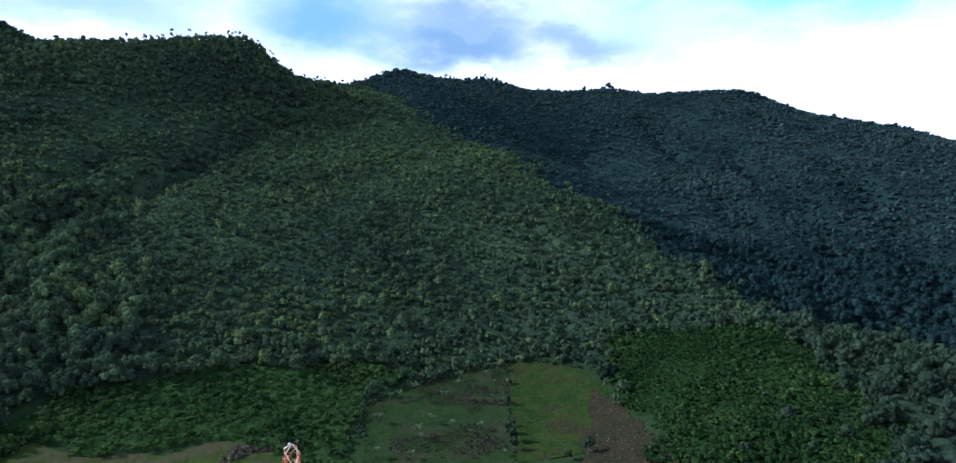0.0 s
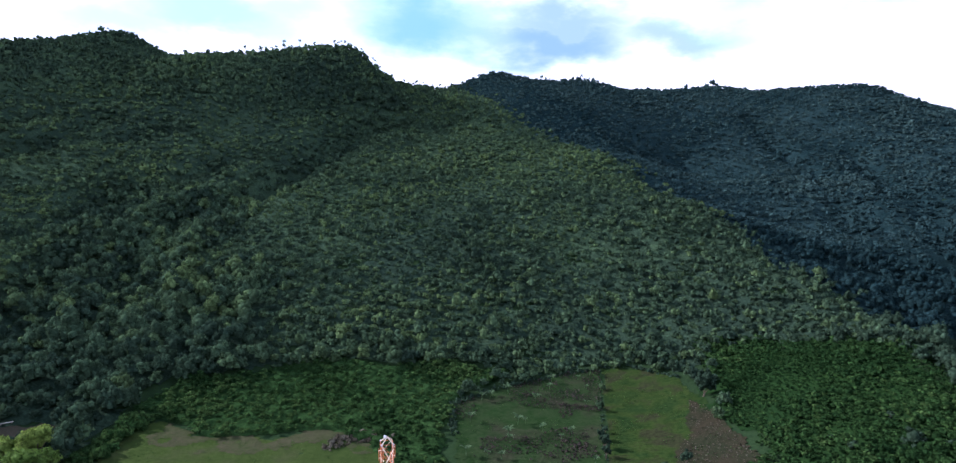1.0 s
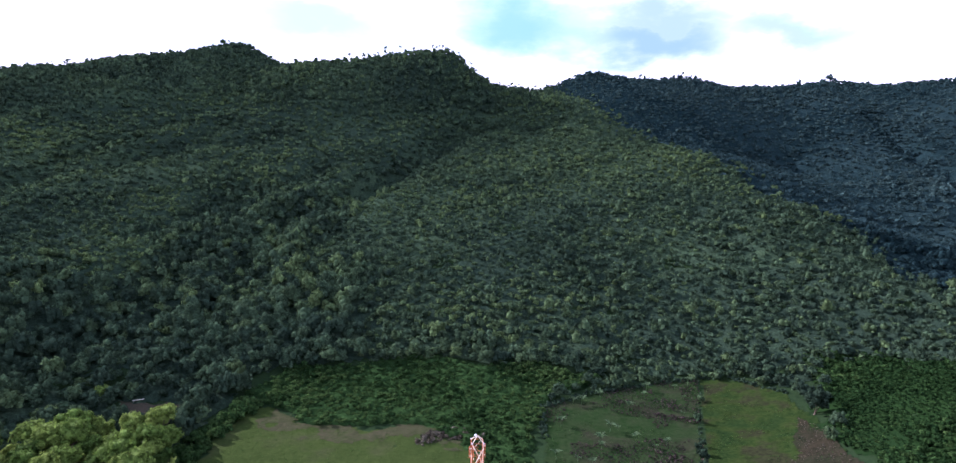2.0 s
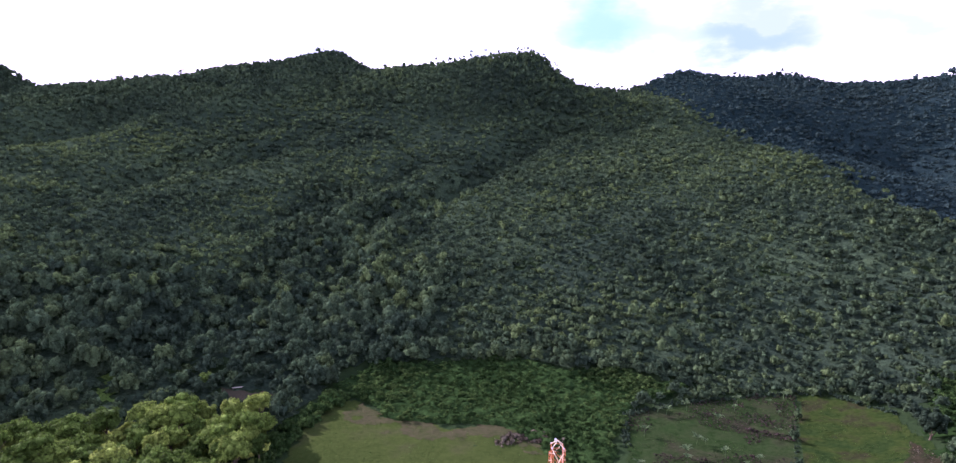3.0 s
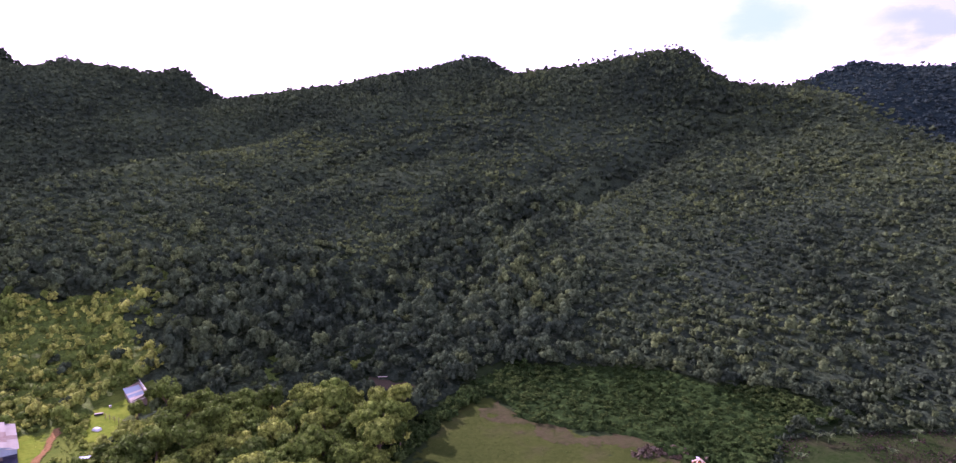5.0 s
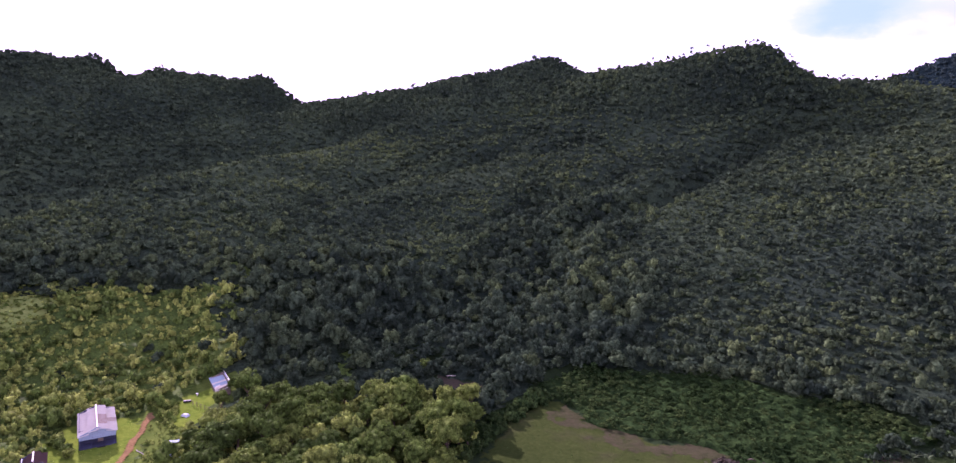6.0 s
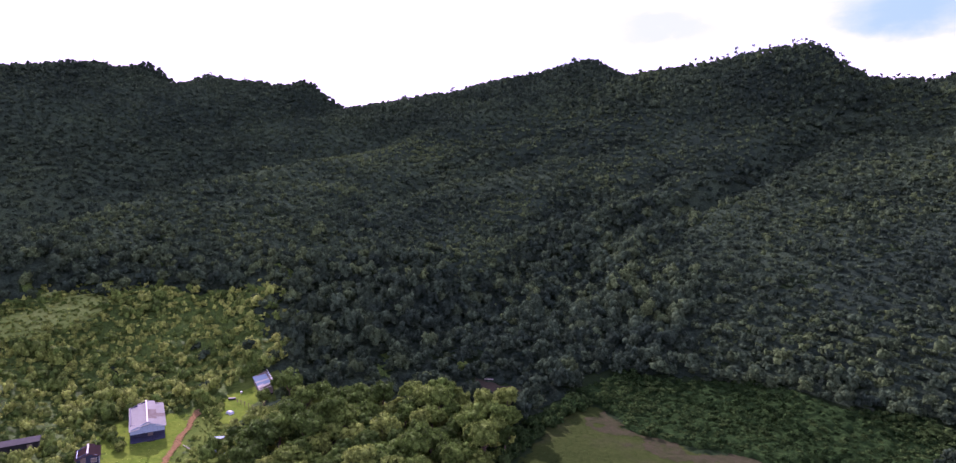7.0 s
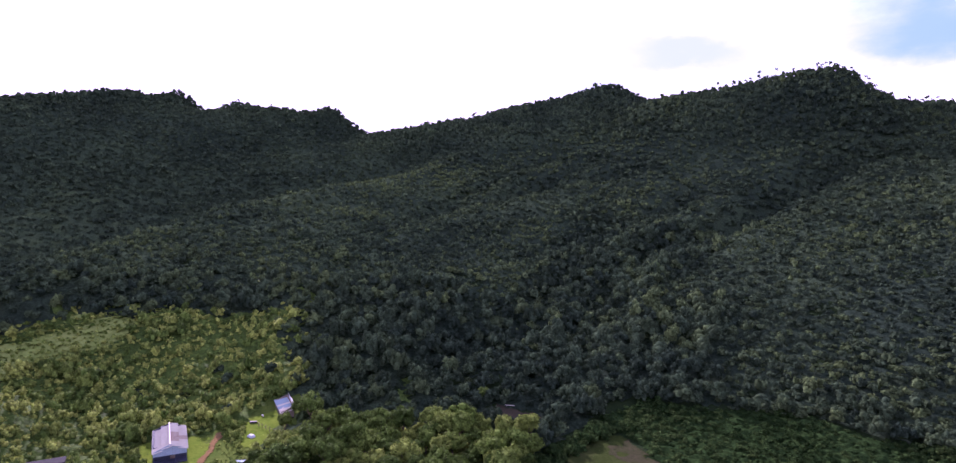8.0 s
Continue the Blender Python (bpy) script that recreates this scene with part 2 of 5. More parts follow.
BLACK = plain_material("black_rubber", (0.02, 0.02, 0.022), 0.6, 0.0, 0.3, 2.0)
MAST_RED = plain_material("red_mast_paint", (0.60, 0.16, 0.06), 0.5, 0.0, 0.3, 2.0, (0.3, 0.09, 0.05))
MAST_WHITE = plain_material("white_mast_paint", (0.78, 0.64, 0.48), 0.5, 0.0, 0.25, 2.0, (0.45, 0.33, 0.25))
BANANA = leaf_material("banana_leaves", (0.07, 0.12, 0.045), (0.10, 0.16, 0.06), (0.15, 0.2, 0.09), 0.3)

# ---- the lie of the land: crests, spurs and hollows in metres ----
RIDGE_EAST = [(478, 426, 57), (419, 536, 87), (395, 571, 99), (365, 597, 106), (318, 623, 122), (274, 633, 139), (254, 639, 142), (225, 645, 140), (198, 650, 138), (157, 655, 142), (137, 656, 146),
              (105, 654, 140), (58, 649, 142), (30, 628, 136), (15, 600, 145), (6, 598, 147), (-29, 591, 143), (-63, 574, 142), (-87, 564, 143), (-106, 558, 131)]
SADDLE = [(-106, 509, 122), (-116, 506, 122), (-134, 499, 123)]
RIDGE_MID = [(-152, 489, 125), (-163, 483, 134), (-172, 480, 146), (-186, 475, 151), (-198, 470, 150), (-223, 459, 147), (-255, 442, 143), (-290, 428, 137), (-309, 424, 134)]
RIDGE_WEST = [(-349, 476, 140), (-356, 471, 148), (-363, 465, 156), (-380, 451, 157), (-401, 432, 149), (-439, 388, 138), (-469, 338, 126), (-488, 284, 115), (-494, 266, 109)]
RIDGE_FAR_WEST = [(-535, 270, 123), (-542, 258, 139), (-553, 243, 133), (-573, 216, 134), (-589, 191, 136), (-593, 184, 140), (-602, 171, 132), (-610, 156, 125), (-617, 149, 137), (-623, 143, 144), (-627, 129, 145),
                  (-630, 114, 139), (-633, 101, 144), (-641, 73, 142), (-648, 45, 135), (-646, -68, 121), (-626, -175, 90)]
SPUR = [(-39, 448, 91), (20, 369, 66), (60, 274, 36), (76, 201, 24), (76, 147, 19), (73, 113, 18), (70, 85, 19), (66, 68, 21)]
HOLLOW_EAST = [(95, 116, 15), (103, 160, 12), (108, 225, 15), (107, 333, 28), (78, 474, 60)]
SLOPE_EAST = [(154, 246, 30), (226, 366, 55), (155, 422, 53), (162, 204, 25), (247, 315, 47), (191, 526, 94)]
FACE = [(4, 168, 2), (-44, 236, 27), (-17, 204, 14), (-73, 322, 56), (27, 223, 21), (56, 171, 12)]
GULLY = [(-126, 422, 91), (-148, 301, 49), (-164, 233, 34), (-149, 182, 21), (-124, 133, 9)]
SHOULDER = [(-203, 345, 84), (-191, 257, 47), (-238, 228, 48), (-203, 154, 28), (-279, 204, 47), (-174, 126, 20), (-153, 92, 8), (-126, 135, 7), (-171, 130, 18)]
SPUR_WEST = [(-225, 13, 23), (-289, 82, 40), (-316, 192, 59), (-286, 321, 87), (-164, -18, 21)]
HOLLOW_WEST = [(-334, 19, 20), (-390, 110, 48), (-393, 239, 75), (-259, -28, 16)]
VALLEY = [(x, y, 0) for x in (-150, -100, -50, 0, 40) for y in (-60, 0, 50)]
VALLEY += [(-110, 95, 0), (-90, 105, 0), (-60, 115, 0), (-35, 125, 0), (-5, 130, 0), (20, 130, 2), (-10, 155, 0), (30, 150, 4),
           (-145, 55, 1), (-170, 30, 2), (-185, -10, 6), (-75, 125, 0), (-50, 145, 2)]
FAR = [(x, y, 0) for x in (-1500, -500, 0, 500, 1500) for y in (-2400, -900, -300)]
FAR += [(-2400, 0, 40), (-2000, 1200, 60), (-900, 1900, 60), (300, 2200, 60), (1500, 1700, 40), (2300, 500, 0)]
CRESTS = RIDGE_EAST + SADDLE + RIDGE_MID + RIDGE_WEST + RIDGE_FAR_WEST
BEHIND = [(x * 1.22, y * 1.22, z - 45) for x, y, z in CRESTS]
KNOTS = np.array(CRESTS + BEHIND + SPUR + HOLLOW_EAST + SLOPE_EAST + FACE + GULLY + SHOULDER + SPUR_WEST + HOLLOW_WEST + VALLEY + FAR, float)


def bend(a, b):
    d = np.hypot(a[:, None, 0] - b[None, :, 0], a[:, None, 1] - b[None, :, 1])
    return np.sqrt(d * d + 11.0 ** 2)


WEIGHTS = np.linalg.solve(bend(KNOTS, KNOTS) - 0.6 * np.eye(len(KNOTS)), KNOTS[:, 2])


def value_noise(x, y, seed):
    """Smooth lattice noise between -1 and 1."""
    i, j = np.floor(x).astype(np.int64), np.floor(y).astype(np.int64)
    u, v = x - i, y - j
    u, v = u * u * (3 - 2 * u), v * v * (3 - 2 * v)

    def lattice(a, b):
        h = np.sin(a * 127.1 + b * 311.7 + seed * 74.7) * 43758.5453
        return 2 * (h - np.floor(h)) - 1
    low = lattice(i, j) * (1 - u) + lattice(i + 1, j) * u
    high = lattice(i, j + 1) * (1 - u) + lattice(i + 1, j + 1) * u
    return low * (1 - v) + high * v


def fractal(x, y, size, seed, octaves=4):
    total, gain = np.zeros_like(x), 1.0
    for k in range(octaves):
        total += gain * value_noise(x / size, y / size, seed + k)
        size, gain = size * 0.5, gain * 0.5
    return total


def line_distance(x, y, line):
    """Distance in the plan from a broken line."""
    best = np.full(np.shape(x), 1e9)
    for a, b in zip(line[:-1], line[1:]):
        dx, dy = b[0] - a[0], b[1] - a[1]
        t = np.clip(((x - a[0]) * dx + (y - a[1]) * dy) / (dx * dx + dy * dy), 0, 1)
        best = np.minimum(best, np.hypot(x - a[0] - t * dx, y - a[1] - t * dy))
    return best


RILLS = [
    [(-136, 441), (-147, 359), (-160, 270), (-166, 225)],
    [(-139, 218), (-156, 277), (-149, 324)],
    [(-144, 117), (-165, 145), (-177, 182)],
    [(-147, 137), (-168, 173), (-192, 240), (-186, 303)],
    [(-261, 146), (-284, 214), (-267, 272)],
    [(196, 473), (180, 345), (143, 235)],
    [(145, 553), (159, 433), (138, 311)],
    [(245, 434), (201, 297), (153, 198)],
    [(-296, 303), (-301, 274), (-302, 240), (-286, 196)],
    [(-270, 318), (-271, 290), (-276, 266), (-281, 244)],
    [(-236, 330), (-240, 301), (-262, 276), (-276, 246)],
    [(-205, 252), (-198, 210), (-196, 178)],
]
SPUR_LINE = [(-240, 6), (-285, 44), (-292, 70), (-314, 104), (-326, 141), (-348, 196), (-358, 262), (-352, 306)]
SPUR_LEE = [(-300, -6), (-330, 36), (-342, 78), (-360, 116), (-378, 160), (-396, 210)]


def relief(x, y):
    """Height of the ground."""
    p = np.stack([x, y], -1)
    z = np.concatenate([bend(q, KNOTS) @ WEIGHTS for q in np.array_split(p, max(1, len(p) // 4000))])
    slope = np.clip((z - 6) / 40, 0, 1)
    z = np.where(z < 2.0, 2.0 - 2.2 * np.tanh((2.0 - z) / 2.2), z)
    z = np.where(np.hypot(x, y) > 1500, np.minimum(z, 80), z)
    z = z - 6.0 * np.clip((z - 4) / 10, 0, 1) * np.exp(-(line_distance(x, y, GULLY) / 9.0) ** 2)
    for rill in RILLS:
        z = z - 4.5 * np.exp(-(line_distance(x, y, rill) / 8.0) ** 2)
    z = z + 6.0 * np.exp(-(line_distance(x, y, SPUR_LINE) / 17.0) ** 2) - 7.0 * np.exp(-(line_distance(x, y, SPUR_LEE) / 20.0) ** 2)
    return z + slope * 3.0 * fractal(x, y, 70.0, 3)


def axis(low, high, step, end_low, end_high):
    core = np.arange(low, high + step, step)
    left, right, w = [core[0]], [core[-1]], step
    while left[-1] > end_low or right[-1] < end_high:
        w *= 1.35
        left.append(left[-1] - w)
        right.append(right[-1] + w)
    return np.concatenate([left[:0:-1], core, right[1:]])


GX, GY = axis(-720, 540, 6.0, -3500, 3500), axis(-230, 720, 6.0, -3500, 3500)
GXX, GYY = np.meshgrid(GX, GY, indexing="ij")
GZ = relief(GXX.ravel(), GYY.ravel()).reshape(GXX.shape)


def height(x, y):
    """Height of the ground sheet, bilinear in its cells."""
    x, y = np.asarray(x, float), np.asarray(y, float)
    i = np.clip(np.searchsorted(GX, x) - 1, 0, len(GX) - 2)
    j = np.clip(np.searchsorted(GY, y) - 1, 0, len(GY) - 2)
    u, v = (x - GX[i]) / (GX[i + 1] - GX[i]), (y - GY[j]) / (GY[j + 1] - GY[j])
    return (GZ[i, j] * (1 - u) + GZ[i + 1, j] * u) * (1 - v) + (GZ[i, j + 1] * (1 - u) + GZ[i + 1, j + 1] * u) * v

# ---- helpers for meshes ----
def part(name, bm, mat, parent=None, label=""):
    """One bmesh as one mesh object under a thing or a part."""
    data = bpy.data.meshes.new(name)
    bm.to_mesh(data)
    bm.free()
    data.materials.append(mat)
    ob = new(name, data)
    ob.parent = parent
    return tagged(ob, label) if label else ob


def sheet(name, verts, faces, mat, smooth=True, tone=None):
    """A mesh object from numpy arrays; faces all with the same number of corners."""
    data = bpy.data.meshes.new(name)
    n, k = faces.shape
    data.vertices.add(len(verts))
    data.vertices.foreach_set("co", np.ascontiguousarray(verts, np.float32).ravel())
    data.loops.add(n * k)
    data.loops.foreach_set("vertex_index", np.ascontiguousarray(faces, np.int32).ravel())
    data.polygons.add(n)
    data.polygons.foreach_set("loop_start", np.arange(0, n * k, k, dtype=np.int32))
    data.polygons.foreach_set("use_smooth", np.full(n, smooth))
    if tone is not None:
        data.attributes.new("tone", "FLOAT", "POINT").data.foreach_set("value", np.ascontiguousarray(tone, np.float32))
    data.update(calc_edges=True)
    data.materials.append(mat)
    return new(name, data)


def inside(x, y, polygon):
    """Which points lie in a polygon of the plan."""
    x, y = np.asarray(x, float), np.asarray(y, float)
    hit = np.zeros(x.shape, bool)
    for (ax, ay), (bx, by) in zip(polygon, polygon[1:] + polygon[:1]):
        if ay != by:
            hit ^= ((ay > y) != (by > y)) & (x < (bx - ax) * (y - ay) / (by - ay) + ax)
    return hit


def draped(name, polygon, mat, label, lift=0.12, step=0.8, ragged=1.5, rough=0.10, kind="structure"):
    """A patch of ground cover that follows the land, with an uneven edge."""
    a = np.array(polygon)
    xs, ys = np.arange(a[:, 0].min() - 2, a[:, 0].max() + 2, step), np.arange(a[:, 1].min() - 2, a[:, 1].max() + 2, step)
    xx, yy = np.meshgrid(xs, ys, indexing="ij")
    cx, cy = xx[:-1, :-1] + step / 2, yy[:-1, :-1] + step / 2
    keep = inside(cx + ragged * fractal(cx, cy, 5.0, 11), cy + ragged * fractal(cx, cy, 5.0, 12), polygon)
    index = np.arange(xx.size).reshape(xx.shape)
    quads = np.stack([index[:-1, :-1], index[1:, :-1], index[1:, 1:], index[:-1, 1:]], -1)[keep]
    z = height(xx, yy) + lift + rough * fractal(xx, yy, 2.2, 5)
    verts = np.stack([xx, yy, z], -1).reshape(-1, 3)
    used, quads = np.unique(quads, return_inverse=True)
    return tagged(sheet(name, verts[used], quads.reshape(-1, 4), mat), label, "ground", kind=kind)


# ---- ground and plots ----
index = np.arange(GXX.size).reshape(GXX.shape)
quads = np.stack([index[:-1, :-1], index[1:, :-1], index[1:, 1:], index[:-1, 1:]], -1).reshape(-1, 4)
ground = sheet("ground", np.stack([GXX, GYY, GZ], -1).reshape(-1, 3), quads, SOIL)
tagged(ground, "green undergrowth over hills and valley floor", "ground", kind="structure")

LAWN = [(-82, 87), (-84, 93), (-90, 109), (-87, 112), (-73, 108), (-49, 114), (-37, 113), (-29, 97), (-78, 79)]
FIELD_WEST = [(-27, 135), (-22, 143), (-13, 153), (-1, 162), (9, 166), (8, 131), (8, 108), (-18, 101), (-23, 120)]
FIELD_EAST = [(10, 166), (17, 166), (28, 157), (31, 144), (32, 116), (33, 106), (8, 108), (9, 131)]
SLOPE_GRASS = [(39, 173), (55, 165), (70, 147), (71, 133), (67, 108), (62, 88), (57, 76), (33, 90), (34, 113), (33, 138)]
SCRUB = [(-96, 117), (-93, 130), (-77, 142), (-60, 152), (-45, 152), (-30, 161), (-14, 160), (-28, 139), (-21, 102), (-29, 99), (-38, 114), (-56, 114), (-74, 109), (-88, 113)]
CLEARING = [(-118, 101), (-106, 106), (-99, 101), (-104, 94), (-114, 97)]
YARD = [(-146, 27), (-146, 34), (-142, 38), (-135, 35), (-121, 28), (-111, 24), (-119, 15), (-141, 19), (-144, 22)]
PATH = [(-143, 39.8), (-138, 37), (-130.5, 32.6), (-125, 29.6), (-120, 26.6), (-114, 24.5)]
SHED_YARD = [(-133, 41), (-147, 47), (-147, 54), (-143, 56), (-131, 46), (-128, 42)]
LIT_FIELD = [(-201, -14), (-205, 0), (-206, 14), (-208, 28), (-204, 34), (-199, 29), (-195, 17), (-194, 8), (-195, 0), (-158, -11)]
STUBBLE_STRIP = [(28, 142), (31, 136), (32, 117), (34, 97), (35, 87), (18, 94), (21, 114), (25, 123)]
WORN_EDGE = [(-87, 112), (-73, 108), (-57, 112), (-48, 116), (-37, 114), (-36, 110), (-47, 110), (-57, 106), (-70, 103), (-84, 106)]
EARTH_BANK = [(-46, 110), (-43, 113.5), (-39.5, 115), (-36, 113)]
WEEDY_GROUND = [(-138, 35), (-147, 41), (-144, 50), (-131, 44), (-123, 39), (-115, 33), (-110, 28), (-112, 25), (-128, 34)]
WEED_LAND = [(-165, 0), (-165, 52), (-150, 62), (-128, 60), (-104, 36), (-100, 10), (-125, -2)]
draped("pasture", LAWN, LAWN_GRASS, "short grazed green pasture at the foot of the hill")
draped("worn_earth", WORN_EDGE, WORN, "worn tan earth along the pasture's edge", lift=0.15, step=0.4, ragged=4.2)
draped("fallow_field", FIELD_WEST, FALLOW, "fallow field with brown weeds and scattered plants", ragged=0.8)
draped("crop_field", FIELD_EAST, CROP, "bright green crop field with a brown strip", ragged=0.8)
draped("stubble_strip", STUBBLE_STRIP, STUBBLE_SOIL, "brown harvested strip with pale stubble", lift=0.22, step=0.5, ragged=1.2)
draped("slope_grass", SLOPE_GRASS, SLOPE_TURF, "bright green grassy slope with scattered shrubs", ragged=4)
draped("clearing", CLEARING, CLAY, "bare brown earth clearing among the trees")
draped("weedy_ground", WEED_LAND, WEED_TURF, "yellow-green weeds and grass round the houses", lift=0.05, ragged=3, rough=0.03)
draped("house_yard", YARD, YARD_GRASS, "sunlit grass yard round the house")
draped("shed_yard", SHED_YARD, YARD_GRASS, "sunlit grass yard below the shed")
FIELD_TURF = [(-198 + 1.6 * (x + 198), 12 + 1.5 * (y - 12)) for x, y in LIT_FIELD]
draped("hill_field", FIELD_TURF, FIELD_GRASS, "field on the slope, painted pale green for low sun", lift=0.3, ragged=2)

# ---- plants ----
ICO_V = np.array([(0, 0, 1)] + [(0.894 * math.cos(radians(72 * k)), 0.894 * math.sin(radians(72 * k)), 0.447) for k in range(5)]
                 + [(0.894 * math.cos(radians(72 * k + 36)), 0.894 * math.sin(radians(72 * k + 36)), -0.447) for k in range(5)] + [(0, 0, -1)])
ICO_F = np.array([(0, 1 + k, 1 + (k + 1) % 5) for k in range(5)] + [(1 + k, 6 + k, 1 + (k + 1) % 5) for k in range(5)]
                 + [(1 + (k + 1) % 5, 6 + k, 6 + (k + 1) % 5) for k in range(5)] + [(6 + k, 11, 6 + (k + 1) % 5) for k in range(5)])


def crown_shape(rng, lobes, sprays, spray_size=0.2, tall=1.0, lobe=(0.34, 0.52), foot=0.0, whole=False, core=0.60):
    """A crown about one metre in radius, its foot at z 0: rounded masses of leaves with sprays standing out of them."""
    verts, faces, count = [], [], 0
    centres, radii = [(0.0, 0.0, foot + 0.95 * tall)], [core]
    for k in range(1, lobes):
        turn, rise = 2.4 * k + rng.uniform(-0.4, 0.4), rng.uniform(-0.35, 0.95)
        out = 0.62 * math.sqrt(max(0.05, 1 - rise * rise * 0.8)) * rng.uniform(0.75, 1.1)
        centres.append((out * math.cos(turn), out * math.sin(turn), foot + tall * (0.80 + 0.62 * rise)))
        radii.append(rng.uniform(*lobe))
    for c, r in zip(centres, radii):
        turn = rng.uniform(0, 6.3)
        v = ICO_V * r * 0.82 * rng.uniform(0.82, 1.18, (12, 1))
        v = np.stack([v[:, 0] * math.cos(turn) - v[:, 1] * math.sin(turn), v[:, 0] * math.sin(turn) + v[:, 1] * math.cos(turn), v[:, 2] * tall], -1) + c
        verts.append(v)
        faces.append((ICO_F if whole else ICO_F[:15]) + count)
        count += 12
    if foot > 0.2:                                                       # a bare stem under a raised crown
        ring = np.array([(0.09 * math.cos(t), 0.09 * math.sin(t)) for t in (0, 2.1, 4.2)])
        verts.append(np.concatenate([np.c_[ring, np.zeros(3)], np.c_[ring * 0.5, np.full(3, foot + 0.6)]]))
        faces.append(np.array([(0, 1, 4), (0, 4, 3), (1, 2, 5), (1, 5, 4), (2, 0, 3), (2, 3, 5)]) + count)
        count += 6
    pick = rng.integers(0, lobes, sprays)
    way = rng.normal(size=(sprays, 3))
    way[:, 2] = np.abs(way[:, 2]) - 0.3
    way /= np.linalg.norm(way, axis=1, keepdims=True)
    c, r = np.array(centres)[pick], np.array(radii)[pick]
    spot = c + way * r[:, None] * rng.uniform(0.82, 1.08, (sprays, 1)) * (1, 1, tall)
    tilt = way + rng.normal(scale=0.45, size=(sprays, 3))
    tilt /= np.linalg.norm(tilt, axis=1, keepdims=True)
    side = np.cross(tilt, rng.normal(size=(sprays, 3)))
    side /= np.linalg.norm(side, axis=1, keepdims=True)
    front = np.cross(tilt, side)
    s = spray_size * rng.uniform(0.6, 1.3, (sprays, 1))
    v = np.stack([spot - side * s, spot + front * s * 0.6 + tilt * s * 0.25, spot + side * s, spot - front * s * 0.6 + tilt * s * 0.2], 1).reshape(-1, 3)
    b = count + 4 * np.arange(sprays)[:, None]
    verts.append(v)
    faces += [b + (0, 1, 2), b + (0, 2, 3)]
    verts = np.concatenate(verts)
    verts[:, 2] = np.maximum(verts[:, 2], 0.05)
    return verts, np.concatenate(faces)


def scatter(rng, box, spacing, jitter=0.45):
    """Uneven points over a rectangle of the plan."""
    xs, ys = np.arange(box[0], box[1], spacing), np.arange(box[2], box[3], spacing)
    xx, yy = np.meshgrid(xs, ys)
    xx[::2] += spacing / 2
    xx = xx + rng.uniform(-jitter, jitter, xx.shape) * spacing
    yy = yy + rng.uniform(-jitter, jitter, yy.shape) * spacing
    return xx.ravel(), yy.ravel()


def woods(name, shapes, x, y, radius, tall, tone, mat, label, rng, category="woods", sink=0.3):
    """Very many crowns in one mesh."""
    z = height(x, y) - sink
    which = rng.integers(0, len(shapes), len(x))
    verts, faces, tones, count = [], [], [], 0
    for k, (sv, sf) in enumerate(shapes):
        m = np.flatnonzero(which == k)
        if not len(m):
            continue
        turn = rng.uniform(0, 2 * math.pi, len(m))
        c, s = np.cos(turn)[:, None], np.sin(turn)[:, None]
        r = radius[m][:, None]
        vx = (sv[None, :, 0] * c - sv[None, :, 1] * s) * r + x[m][:, None]
        vy = (sv[None, :, 0] * s + sv[None, :, 1] * c) * r + y[m][:, None]
        vz = sv[None, :, 2] * r * tall[m][:, None] + z[m][:, None]
        verts.append(np.stack([vx, vy, vz], -1).reshape(-1, 3))
        faces.append((sf[None] + (count + len(sv) * np.arange(len(m)))[:, None, None]).reshape(-1, 3))
        tones.append(np.repeat(tone[m], len(sv)))
        count += len(m) * len(sv)
    ob = sheet(name, np.concatenate(verts), np.concatenate(faces), mat, True, np.concatenate(tones))
    return tagged(ob, label, category, kind="stuff")


GROVE_AREA = [(-108, 36), (-115, 41), (-122, 46), (-131, 54), (-130, 62), (-118, 66), (-112, 74), (-106, 84), (-99, 89), (-91, 89), (-83, 82), (-74, 68), (-77, 55), (-98, 33)]
OPEN = [WEEDY_GROUND, STUBBLE_STRIP, LAWN, FIELD_WEST, FIELD_EAST, CLEARING, YARD, SHED_YARD, SLOPE_GRASS, LIT_FIELD, SCRUB, GROVE_AREA]
HEDGE_LINE = [(-90, 111), (-89, 102), (-87, 92), (-84, 83), (-81, 76), (-79, 68)]
BUILDINGS = [(-139, 28, 8.5), (-145, 55.5, 8.0), (-128.5, 16.5, 4), (-143, 7.5, 4.5), (-19, 59, 6)]


def is_open(x, y):
    hit = np.zeros(np.shape(x), bool)
    wx, wy = x + 1.2 * fractal(x, y, 8.0, 21), y + 1.2 * fractal(x, y, 8.0, 22)
    for polygon in OPEN:
        hit |= inside(wx, wy, polygon)
    for bx, by, br in BUILDINGS:
        hit |= np.hypot(x - bx, y - by) < br
    return hit | (line_distance(x, y, PATH) < 2.5) | (line_distance(x, y, HEDGE_LINE) < 4.5)


def bearing(x, y):
    """Degrees to the left of north."""
    return np.degrees(np.arctan2(-x, y))


def crest_reach(b):
    """How far the woods reach: a little past the crest, by bearing."""
    c = np.array(CRESTS, float)
    cb, cd = bearing(c[:, 0], c[:, 1]), np.hypot(c[:, 0], c[:, 1])
    order = np.argsort(cb)
    return np.interp(b, cb[order], cd[order]) + 35


def east_of_spur(x, y):
    return x + 5 * fractal(x, y, 22, 91) > np.interp(y, [60, 110, 150, 200, 275, 370, 450, 520, 580], [57, 70, 79, 78, 62, 24, -34, -100, -130])



